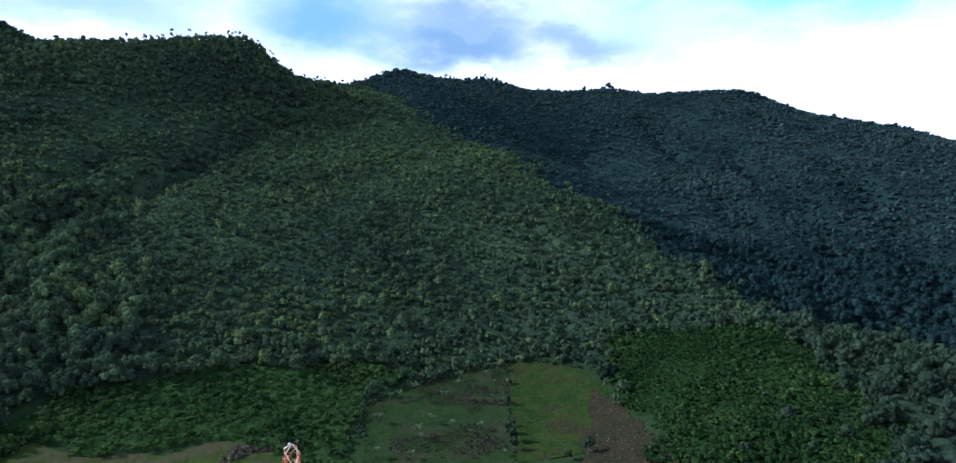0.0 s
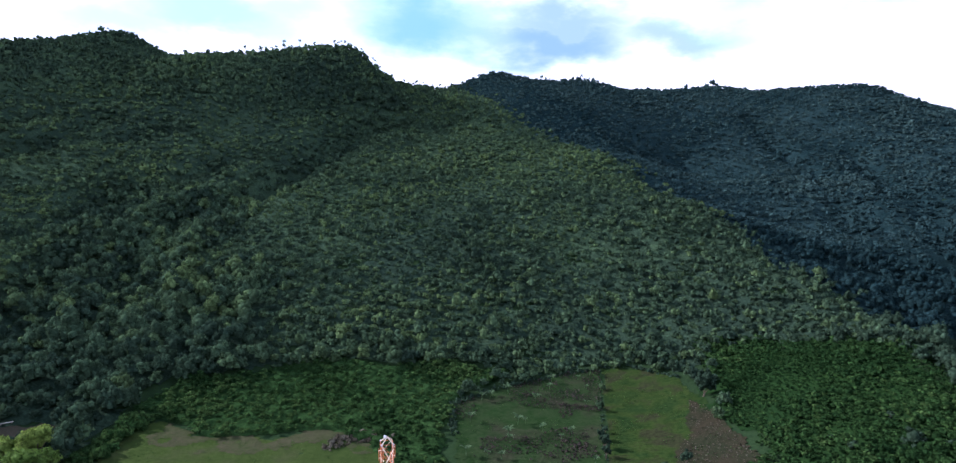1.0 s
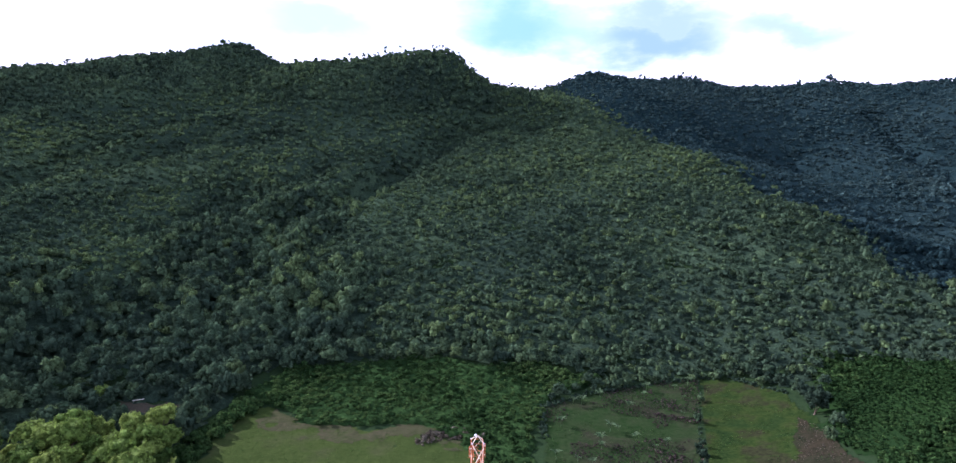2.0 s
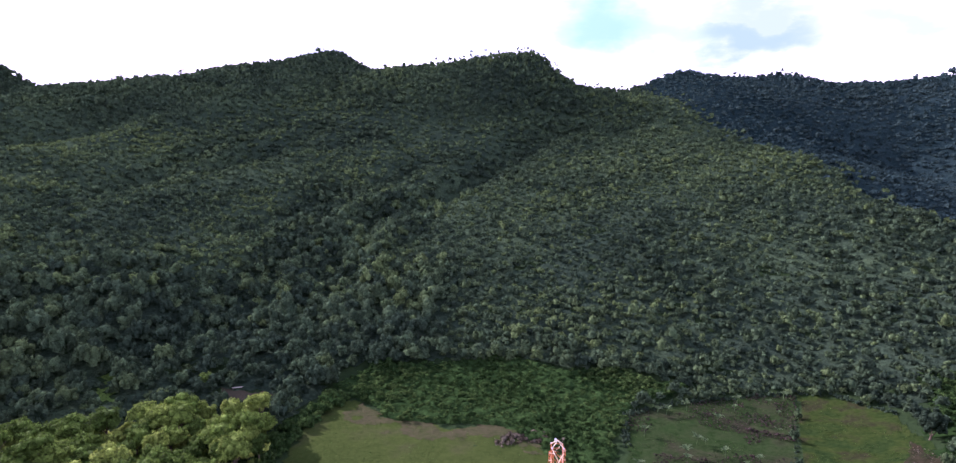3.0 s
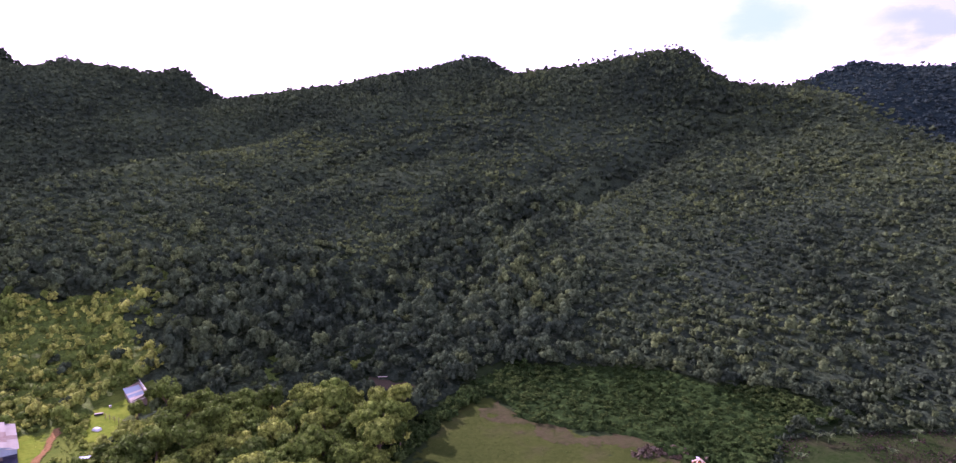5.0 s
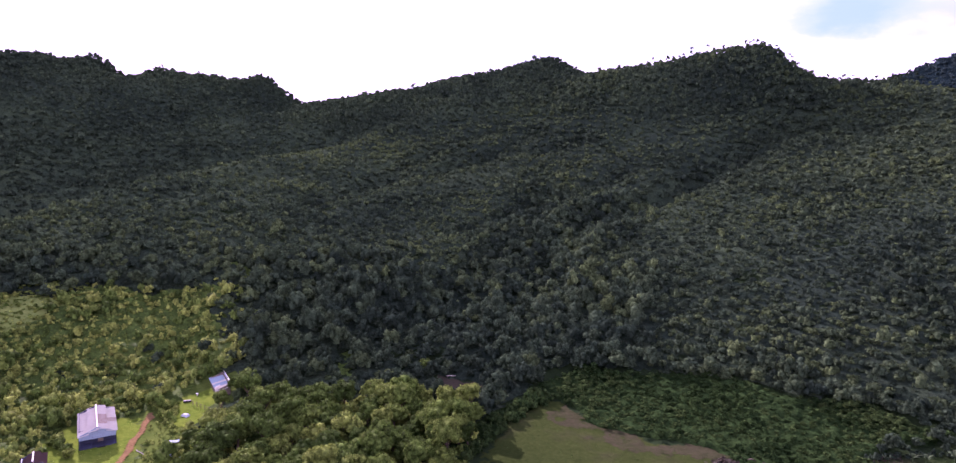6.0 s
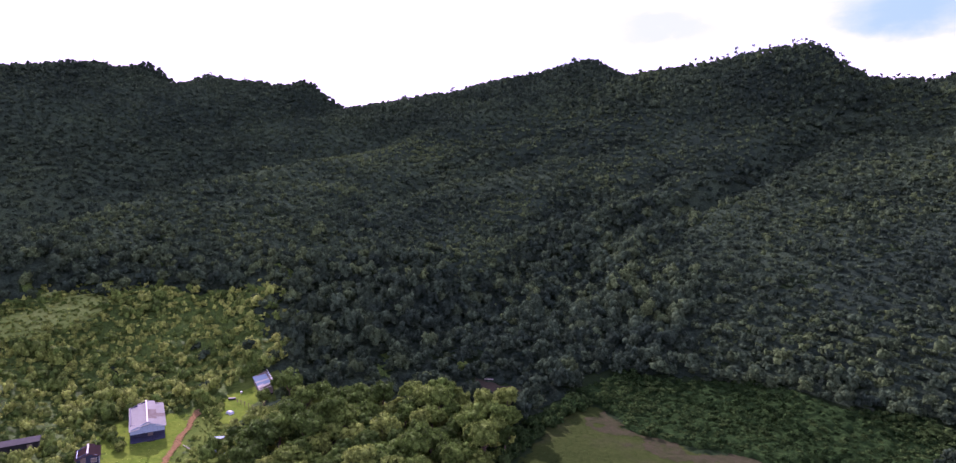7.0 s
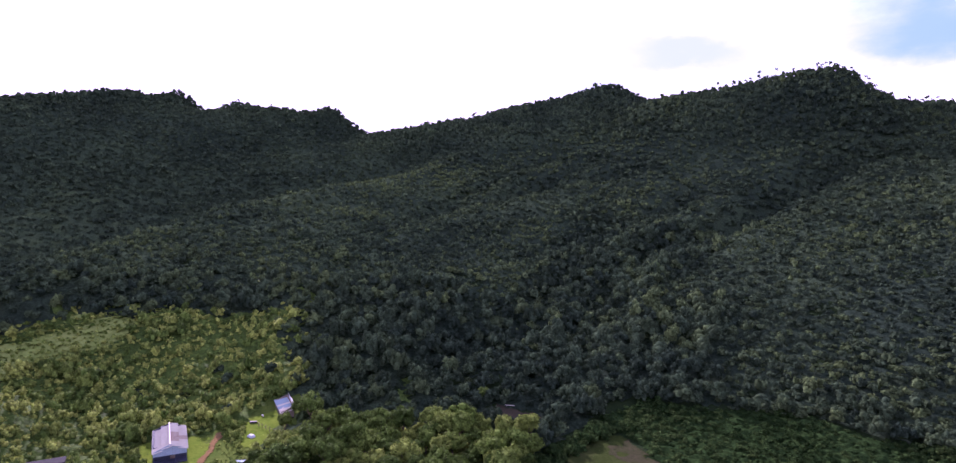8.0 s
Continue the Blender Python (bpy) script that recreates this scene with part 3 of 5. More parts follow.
def sunlit_patch(x, y):
    """How far a place lies in the sunlit patch behind the houses, painted brighter, 0 to 1."""
    side = (bearing(x, y) - 65 + 5 * fractal(x, y, 16, 65)) / 16
    reach = (214 - np.hypot(x, y) + 5 * fractal(x, y, 20, 67)) / 9
    return np.clip(side, 0, 1) * np.clip(reach, 0, 1)


def rill_nearness(x, y):
    """How near a place lies to the bed of a rill, 0 to 1: the trees there are taller and darker."""
    wx, wy = x + 3 * fractal(x, y, 14, 93), y + 3 * fractal(x, y, 14, 94)
    return np.clip(1.35 - np.min([line_distance(wx, wy, rill) for rill in RILLS], axis=0) / 8, 0, 1)


rng = np.random.default_rng(7)
BIG_SHAPES = [crown_shape(rng, 12, 105, 0.115, t, (0.24, 0.40)) for t in (0.85, 1.0, 1.15, 1.3, 1.0, 0.9)]
MID_SHAPES = [crown_shape(rng, 7, 66, 0.13, t, (0.28, 0.46)) for t in (0.85, 1.0, 1.15, 1.3, 0.95)]
HILL_SHAPES = [crown_shape(rng, 2, 15, 0.32, t, (0.42, 0.56), core=0.52) for t in (0.75, 0.9, 1.05, 0.85, 1.2, 1.0, 1.4)]
SCRUB_SHAPES = [crown_shape(rng, 2, 30, 0.3, t, (0.36, 0.5), core=0.45) for t in (0.75, 0.9, 1.05, 1.2)]
UPPER_SHAPES = [crown_shape(rng, 1, 9, 0.42, t, core=0.46) for t in (0.75, 0.9, 1.05, 0.85, 1.2, 1.0, 0.95, 1.1)]
SMALL_SHAPES = [crown_shape(rng, 4, 26, 0.18, t, (0.42, 0.58)) for t in (0.75, 0.9, 1.05, 0.85, 1.2)]
FAR_SHAPES = [crown_shape(rng, 2, 6, 0.34, t, (0.55, 0.72)) for t in (0.75, 0.85, 1.0, 0.9, 0.8, 0.95)]
STONE_SHAPES = [crown_shape(rng, 1, 0, 0.3, t) for t in (0.5, 0.65, 0.8)]
TUFT_SHAPES = [crown_shape(rng, 1, 5, 0.45, t) for t in (0.7, 0.9, 1.1)]
CREST_SHAPES = [crown_shape(rng, 7, 60, 0.15, t, (0.2, 0.36), f, core=0.34) for t, f in ((0.8, 0.9), (0.7, 1.4), (0.6, 1.9), (0.9, 1.2), (0.7, 0.7))]


def plant_woods():
    # tall trees on the lower slopes and in the gullies
    x, y = scatter(rng, (-320, 170, -60, 320), 3.5)
    d, b = np.hypot(x, y), bearing(x, y)
    low = np.where(b > -20, 122, 84)
    gully = line_distance(x, y, GULLY)
    tall_stand = ((b > 29) & (d < 235 + 12 * fractal(x, y, 50, 61))) | (gully < 16) | east_of_spur(x, y)
    tall_stand |= (b > -44) & (b < 29) & (d < 172 + 9 * fractal(x, y, 25, 62))
    keep = (d > low) & (d < np.where(gully < 16, 320, 285)) & (b > -44) & (b < 97) & ~is_open(x, y) & tall_stand
    keep &= (line_distance(x, y, SHED_YARD + SHED_YARD[:1]) > 5.0) & (line_distance(x, y, YARD + YARD[:1]) > 2.2)
    keep &= line_distance(x, y, LAWN + LAWN[:1]) > 4.0
    x, y, b, d = x[keep], y[keep], b[keep], d[keep]
    thin = (b > 70) & (d < 225) & (rng.uniform(size=len(x)) < 0.1)        # the western stand is open
    x, y, b, d = x[~thin], y[~thin], b[~thin], d[~thin]
    east, lit = east_of_spur(x + 6 * rng.normal(size=len(x)), y), sunlit_patch(x, y) > rng.uniform(0.15, 0.65, len(x))
    r = rng.uniform(1.15, 1.75, len(x)) ** 2 * np.where((b > 29) & (b < 66), 1.15, np.where(b < 29, 0.82, 1.0)) * (1 + 0.25 * fractal(x, y, 40, 31))
    tall = rng.uniform(0.9, 1.35, len(x))
    tone = np.clip(0.44 + 0.25 * rng.normal(size=len(x)) + 0.25 * fractal(x, y, 60, 33), 0, 1)
    # nearer and eastern trees toned down: cloud shade painted into their colour
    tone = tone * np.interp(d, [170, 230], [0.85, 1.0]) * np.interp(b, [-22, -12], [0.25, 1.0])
    near = d < 172
    east &= d > 178 + 10 * fractal(x, y, 25, 63)
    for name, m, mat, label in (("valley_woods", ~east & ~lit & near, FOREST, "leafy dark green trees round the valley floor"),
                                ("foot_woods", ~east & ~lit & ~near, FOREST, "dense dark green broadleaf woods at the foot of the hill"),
                                ("hollow_woods", east & ~lit, FOREST_HAZY, "dark woods in the eastern hollow, shade and blue haze in their colour")):
        # hollow tone cut to 0.45: its shade is put into the colour
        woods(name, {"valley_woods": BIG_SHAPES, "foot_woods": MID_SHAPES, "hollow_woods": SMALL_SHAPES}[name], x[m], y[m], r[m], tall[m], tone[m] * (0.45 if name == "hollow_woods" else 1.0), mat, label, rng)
    # the woods of the sunlit patch behind the houses, painted brighter: smaller, uneven crowns
    x, y = scatter(rng, (-230, -110, -40, 90), 2.5, 0.5)
    d, b = np.hypot(x, y), bearing(x, y)
    keep = (d > 118) & (b < 97) & (sunlit_patch(x, y) > rng.uniform(0.15, 0.6, len(x))) & ~is_open(x, y)
    keep &= (line_distance(x, y, SHED_YARD + SHED_YARD[:1]) > 3.0) & (line_distance(x, y, YARD + YARD[:1]) > 2.2)
    x, y = x[keep], y[keep]
    n = len(x)
    woods("open_woods", MID_SHAPES, x, y, rng.uniform(0.85, 1.42, n) ** 2 * (1 + 0.3 * fractal(x, y, 14, 68)), rng.uniform(0.8, 1.5, n), np.clip(rng.normal(0.36, 0.3, n), 0, 1), SUNLIT_LEAF, "green woods behind the houses, coloured brighter for low sun", rng)
    # bushes under these trees, in the same sun-brightened leaf colour
    x, y = scatter(rng, (-225, -115, -35, 80), 1.6)
    d, b = np.hypot(x, y), bearing(x, y)
    keep = (d > 118) & (b < 97) & (rng.uniform(size=len(x)) < 0.8 * sunlit_patch(x, y)) & ~is_open(x, y)
    x, y = x[keep], y[keep]
    n = len(x)
    woods("bushes", HILL_SHAPES, x, y, rng.uniform(0.55, 1.4, n), rng.uniform(0.7, 1.3, n), np.clip(rng.normal(0.45, 0.3, n), 0, 1), SUNLIT_LEAF, "green bushes in low sun between the trees", rng, "shrubs")
    # young growth on the middle of the hillside
    x, y = scatter(rng, (-330, 120, -60, 345), 2.3)
    d, b = np.hypot(x, y), bearing(x, y)
    gully = line_distance(x, y, GULLY)
    tall_stand = ((b > 29) & (d < 228 + 12 * fractal(x, y, 50, 61))) | (gully < 13) | ((b > -30) & (b < 29) & (d < 164 + 9 * fractal(x, y, 25, 62)))
    keep = (d > 150) & (d < 318) & (b < 97) & ~east_of_spur(x, y) & ~is_open(x, y) & ~tall_stand
    x, y = x[keep], y[keep]
    nearness = rill_nearness(x, y)
    r = rng.uniform(0.95, 1.42, len(x)) ** 2 * (1 + 0.15 * fractal(x, y, 30, 37)) * (1 + 0.45 * nearness)
    r = np.where(rng.uniform(size=len(x)) < 0.05, r * 1.5, r)
    tone = np.clip(0.5 + 0.21 * rng.normal(size=len(x)) + 0.2 * fractal(x, y, 45, 38) - 0.3 * nearness, 0, 1)
    woods("hillside_woods", HILL_SHAPES, x, y, r, rng.uniform(0.75, 1.25, len(x)), tone, FOREST, "close young green woods on the middle of the hillside", rng)
    # the upper slopes, to just past the crests
    x, y = scatter(rng, (-720, 560, -140, 760), 3.55)
    d, b = np.hypot(x, y), bearing(x, y)
    keep = (rng.uniform(size=len(x)) < np.where(east_of_spur(x, y), 0.88, 1.0)) & (b > -44) & (b < 97) & (d < crest_reach(b) - 18) & np.where(east_of_spur(x, y), d >= 283, d >= 316)
    x, y, d, b = x[keep], y[keep], d[keep], b[keep]
    east = east_of_spur(x + 9 * rng.normal(size=len(x)), y)
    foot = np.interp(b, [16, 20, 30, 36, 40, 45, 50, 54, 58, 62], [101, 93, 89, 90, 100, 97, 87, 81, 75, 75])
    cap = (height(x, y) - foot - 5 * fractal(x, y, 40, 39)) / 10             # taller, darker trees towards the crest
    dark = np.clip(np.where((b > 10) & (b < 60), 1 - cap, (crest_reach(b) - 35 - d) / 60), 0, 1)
    nearness = np.maximum(rill_nearness(x, y), np.clip(1 - line_distance(x, y, GULLY) / 14, 0, 1))
    r = rng.uniform(1.3, 1.68, len(x)) ** 2 * (1 + 0.2 * fractal(x, y, 50, 35)) * (1.12 - 0.1 * dark + 0.25 * nearness)
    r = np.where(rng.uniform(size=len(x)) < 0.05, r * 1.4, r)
    tone = np.clip(0.32 + 0.2 * dark - 0.28 * nearness + 0.15 * rng.normal(size=len(x)) + 0.24 * fractal(x, y, 70, 36) + 0.1 * fractal(x, y, 16, 34), 0, 1)
    behind = (b > 52) & (d > np.interp(b, [52, 60, 68, 76, 86, 97], [462, 425, 372, 310, 262, 235]))   # western mountain behind the spur: its shade painted in as a darker tone
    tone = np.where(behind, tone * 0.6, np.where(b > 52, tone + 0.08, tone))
    tall = rng.uniform(0.8, 1.25, len(x)) * (1.15 - 0.3 * dark)
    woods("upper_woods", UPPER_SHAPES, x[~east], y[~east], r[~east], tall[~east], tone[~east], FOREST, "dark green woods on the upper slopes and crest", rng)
    # far trees grow paler with distance: haze painted into their tone
    woods("far_woods", UPPER_SHAPES, x[east], y[east], r[east] * 1.05, tall[east] * 0.9, np.clip(tone[east] + 0.15, 0, 1) * np.interp(d[east], [283, 430], [0.6, 1.0]), FOREST_HAZY, "dark woods on the far eastern ridge, blue haze in their colour", rng)
    # taller single trees that stand out along the crests
    x, y = [], []
    for line in (RIDGE_EAST, SADDLE + RIDGE_MID, RIDGE_WEST, RIDGE_FAR_WEST):
        for a, b in zip(line[:-1], line[1:]):
            run = math.hypot(b[0] - a[0], b[1] - a[1])
            for k in range(int(run / 2.6 + 0.5)):
                u = rng.uniform()
                px, py = a[0] + (b[0] - a[0]) * u, a[1] + (b[1] - a[1]) * u
                if value_noise(np.array([px / 16]), np.array([py / 16]), 5)[0] > -0.2:
                    x.append(px + rng.normal(scale=2))
                    y.append(py + rng.normal(scale=2))
    x, y = np.array(x), np.array(y)
    n = len(x)
    woods("crest_trees", CREST_SHAPES, x, y, rng.uniform(1.0, 1.8, n), rng.uniform(1.2, 2.1, n) * np.where(x > 25, 0.65, 1.0), rng.uniform(0, 0.4, n), FOREST, "dark open-crowned trees along the skyline", rng, "trees", 0.0)


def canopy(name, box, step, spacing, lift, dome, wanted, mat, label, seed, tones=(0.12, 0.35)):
    """The closed roof of the woods: one uneven sheet of low domes that the single crowns stand out of."""
    xx, yy = np.meshgrid(np.arange(box[0], box[1], step), np.arange(box[2], box[3], step), indexing="ij")
    index = np.arange(xx.size).reshape(xx.shape)
    keep = wanted(xx[:-1, :-1] + step / 2, yy[:-1, :-1] + step / 2)
    quads = np.stack([index[:-1, :-1], index[1:, :-1], index[1:, 1:], index[:-1, 1:]], -1)
    inner = np.zeros(xx.size, int)
    np.add.at(inner, quads[keep].ravel(), 1)
    used, faces = np.unique(quads[keep], return_inverse=True)
    x, y = xx.ravel()[used], yy.ravel()[used]
    x = x + 0.3 * step * value_noise(x * 3.1, y * 3.1, seed + 7)
    y = y + 0.3 * step * value_noise(x * 2.9, y * 3.3, seed + 8)
    ci, cj = np.floor(x / spacing), np.floor(y / spacing)
    high, tone = np.zeros(len(x)), np.zeros(len(x))

    def chance(i, j, k):
        h = np.sin(i * 12.9898 + j * 78.233 + (seed + k) * 37.719) * 43758.5453
        return h - np.floor(h)
    for di in (-1, 0, 1):
        for dj in (-1, 0, 1):
            i, j = ci + di, cj + dj
            px, py = (i + chance(i, j, 0)) * spacing, (j + chance(i, j, 1)) * spacing
            r = spacing * (0.5 + 0.4 * chance(i, j, 2))
            inside_dome = np.clip(1 - ((x - px) ** 2 + (y - py) ** 2) / (r * r), 0, 1)
            h = dome * (0.6 + 0.8 * chance(i, j, 3)) * np.sqrt(inside_dome)
            better = h > high
            high, tone = np.where(better, h, high), np.where(better, chance(i, j, 4), tone)
    low = inner[used] < 4
    z = height(x, y) + np.where(low, 0.1, lift + high + 0.35 * fractal(x, y, 1.8, seed + 9, 2))
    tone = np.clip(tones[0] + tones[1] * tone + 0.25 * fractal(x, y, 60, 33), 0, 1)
    return tagged(sheet(name, np.stack([x, y, z], -1), faces.reshape(-1, 4), mat, True, tone), label, "woods", kind="stuff")


def plant_canopy():
    def lower(x, y):
        d, b = np.hypot(x, y), bearing(x, y)
        edge = np.min([line_distance(x, y, plot + plot[:1]) for plot in (FIELD_WEST, FIELD_EAST, SLOPE_GRASS, SCRUB)], axis=0)
        return (d > np.where(b > -20, 124, 86)) & (d < 330) & (b > -43) & (b < 96) & ~is_open(x, y) & (edge > 3.2)

    def upper(x, y):
        d, b = np.hypot(x, y), bearing(x, y)
        return (d >= 328) & (b > -43) & (b < 96) & (d < crest_reach(b) - 8)
    # where the canopy takes the leaf colour brightened for sun
    def bright(x, y):
        return sunlit_patch(x, y) + 0.4 * fractal(x, y, 7, 66) > 0.35
    def hollow(x, y):
        return east_of_spur(x, y) & (np.hypot(x, y) > 178)
    # low tones paint the shade of the gaps between crowns into this sheet
    canopy("light_growth", (-230, -110, -40, 90), 1.2, 2.4, 0.1, 0.9, lambda x, y: lower(x, y) & bright(x, y), SUNLIT_LEAF, "olive-green growth between the trees", 105, (-0.12, 0.25))
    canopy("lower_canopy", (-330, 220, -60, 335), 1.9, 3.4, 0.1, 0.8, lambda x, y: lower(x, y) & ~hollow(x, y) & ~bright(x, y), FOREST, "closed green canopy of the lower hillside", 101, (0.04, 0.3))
    # the eastern sheets carry haze and shade in their leaf colour
    canopy("hollow_canopy", (20, 220, 40, 335), 2.2, 4.2, 0.1, 1.0, lambda x, y: lower(x, y) & hollow(x, y), FOREST_HAZY, "closed canopy of the eastern hollow, coloured dark for haze and shade", 102, (0.0, 0.25))
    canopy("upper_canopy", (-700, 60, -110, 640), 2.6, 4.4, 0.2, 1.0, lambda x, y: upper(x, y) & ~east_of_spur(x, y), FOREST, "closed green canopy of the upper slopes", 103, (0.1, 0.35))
    canopy("ridge_canopy", (-140, 540, 230, 730), 3.0, 5.0, 0.2, 1.1, lambda x, y: upper(x, y) & east_of_spur(x, y), FOREST_HAZY, "closed canopy of the eastern ridge, coloured dark for haze and shade", 104, (0.1, 0.3))


def plant_shrubs():
    # bright low scrub at the foot of the hill
    x, y = scatter(rng, (-112, 20, 85, 175), 1.45)
    keep = inside(x + 2 * fractal(x, y, 8, 41), y + 2 * fractal(x, y, 8, 42), SCRUB) & (line_distance(x, y, FIELD_WEST) > 1.2)
    x, y = x[keep], y[keep]
    n = len(x)
    woods("scrub", SCRUB_SHAPES, x, y, rng.uniform(0.6, 1.4, n) * (1 + 0.3 * fractal(x, y, 12, 44)), rng.uniform(0.5, 0.9, n),
          np.clip(rng.normal(0.55, 0.2, n) + 0.3 * fractal(x, y, 20, 43), 0, 1), SCRUB_LEAF, "bright green leafy scrub at the forest edge", rng, "shrubs", -0.35)
    # knee-high growth on the eastern slope
    x, y = scatter(rng, (25, 90, 70, 185), 1.02)
    keep = inside(x + 3 * fractal(x, y, 9, 45), y + 3 * fractal(x, y, 9, 46), SLOPE_GRASS) | (line_distance(x, y, SLOPE_GRASS[:6]) < 4.5)
    keep &= ~inside(x, y, FIELD_EAST)
    x, y = x[keep], y[keep]
    n = len(x)
    woods("slope_shrubs", HILL_SHAPES, x, y, rng.uniform(0.6, 1.2, n) * (1 + 0.4 * fractal(x, y, 10, 48)), rng.uniform(0.5, 0.85, n),
          np.clip(rng.normal(0.3, 0.22, n) + 0.35 * fractal(x, y, 18, 49), 0, 1), SCRUB_LEAF, "leafy green shrubs on the grassy slope", rng, "shrubs", -0.2)
    # undergrowth that closes the grove
    x, y = scatter(rng, (-145, -65, 28, 100), 2.0)
    keep = inside(x, y, GROVE_AREA) & (line_distance(x, y, SHED_YARD + SHED_YARD[:1]) > 2.5)
    for bx, by, br in BUILDINGS:
        keep &= np.hypot(x - bx, y - by) > br
    x, y = x[keep], y[keep]
    n = len(x)
    woods("undergrowth", HILL_SHAPES, x, y, rng.uniform(1.0, 1.9, n), rng.uniform(0.9, 1.5, n), np.clip(rng.normal(0.3, 0.2, n), 0, 1), SUNLIT_LEAF, "dense olive-green undergrowth in the valley grove", rng, "shrubs")
    # low bushes over the sunlit hill field
    x, y = scatter(rng, (-235, -130, -35, 55), 1.15)
    keep = inside(x + 3 * fractal(x, y, 9, 51), y + 3 * fractal(x, y, 9, 52), FIELD_TURF) & (fractal(x, y, 6, 53) > -1.2)
    x, y = x[keep], y[keep]
    n = len(x)
    woods("field_shrubs", UPPER_SHAPES, x, y, rng.uniform(0.5, 1.2, n), rng.uniform(0.4, 0.9, n), np.clip(rng.normal(0.6, 0.28, n), 0, 1), SUNLIT_GROWTH, "low pale green bushes in the hill field", rng, "shrubs", -0.05)
    # tall weeds between the track and the grove
    x, y = scatter(rng, (-150, -105, 22, 55), 1.1)
    keep = inside(x, y, WEEDY_GROUND) & (line_distance(x, y, PATH) > 1.6) & ~inside(x, y, SHED_YARD)
    x, y = x[keep], y[keep]
    n = len(x)
    woods("track_weeds", FAR_SHAPES, x, y, rng.uniform(0.3, 0.9, n) * (1 + 0.6 * fractal(x, y, 6, 57)), rng.uniform(0.7, 1.3, n), rng.uniform(0.2, 1.0, n), SUNLIT_GROWTH, "yellow-green weeds beside the track", rng, "weeds", 0.05)
    # dark hedge round the fallow field and between the two fields
    x, y = scatter(rng, (-35, 40, 95, 175), 0.75)
    hedge = [FIELD_WEST[-1]] + FIELD_WEST[:5]
    near = (line_distance(x, y, hedge) < 0.8) | (line_distance(x, y, FIELD_WEST[4:7]) < 0.35) | (line_distance(x, y, FIELD_EAST[:3]) < 0.7)
    x, y = x[near], y[near]
    n = len(x)
    woods("hedge", FAR_SHAPES, x, y, rng.uniform(0.35, 0.75, n) * np.where(line_distance(x, y, FIELD_WEST[4:7]) < 0.4, 0.6, 1.0), rng.uniform(0.9, 1.5, n), rng.uniform(0.0, 0.35, n), FOREST, "dark clipped hedge along the field edges", rng, "hedge")
    # bright hedge on the pasture's edge
    x, y = scatter(rng, (-95, -70, 65, 115), 1.3)
    near = line_distance(x, y, HEDGE_LINE) < 2.8
    x, y = x[near], y[near]
    n = len(x)
    woods("pasture_hedge", MID_SHAPES, x, y, rng.uniform(0.8, 1.5, n), rng.uniform(0.8, 1.2, n), rng.uniform(0.4, 0.9, n), SCRUB_LEAF, "bright green bushy hedge beside the pasture", rng, "hedge")
    # the bank of earth and stones at the pasture's end
    x, y = scatter(rng, (-60, -30, 100, 130), 0.8)
    near = line_distance(x, y, EARTH_BANK) < 2.4
    x, y = x[near], y[near]
    n = len(x)
    woods("earth_bank", TUFT_SHAPES, x, y, rng.uniform(0.45, 1.0, n), rng.uniform(0.6, 1.0, n), rng.uniform(0.3, 0.9, n), STUBBLE, "grey-brown bank of earth and stones", rng, "bank")
    # dry brown weeds in the fallow field, stubble in the crop field
    x, y = scatter(rng, (-30, 12, 98, 170), 0.68)
    keep = inside(x, y, FIELD_WEST) & (fractal(x, y, 13, 71) + 0.45 * ((x > -14) & (y > 138)) > 0.42)
    x, y = x[keep], y[keep]
    n = len(x)
    woods("dry_weeds", TUFT_SHAPES, x, y, rng.uniform(0.15, 0.42, n) * (1 + 0.4 * fractal(x, y, 3, 77)), rng.uniform(0.5, 1.0, n), rng.uniform(0, 1, n), WEEDS, "reddish brown dry weeds in the fallow field", rng, "weeds", -0.1)
    x, y = scatter(rng, (15, 50, 85, 155), 0.7)
    keep = inside(x, y, STUBBLE_STRIP)
    x, y = x[keep], y[keep]
    n = len(x)
    woods("stubble", TUFT_SHAPES, x, y, rng.uniform(0.12, 0.32, n), rng.uniform(0.4, 0.8, n), rng.uniform(0, 1, n), STUBBLE, "pale brown stubble clumps in the crop field", rng, "stubble", -0.1)
    x, y = scatter(rng, (-30, 36, 98, 170), 0.85)
    keep = (inside(x, y, FIELD_WEST) | inside(x, y, FIELD_EAST)) & (fractal(x, y, 5, 75) > 0.2)
    x, y = x[keep], y[keep]
    n = len(x)
    woods("field_weeds", TUFT_SHAPES, x, y, rng.uniform(0.1, 0.26, n), rng.uniform(0.4, 0.8, n), rng.uniform(0.3, 1.0, n), SCRUB_LEAF, "low green weeds in the fields", rng, "weeds", -0.1)


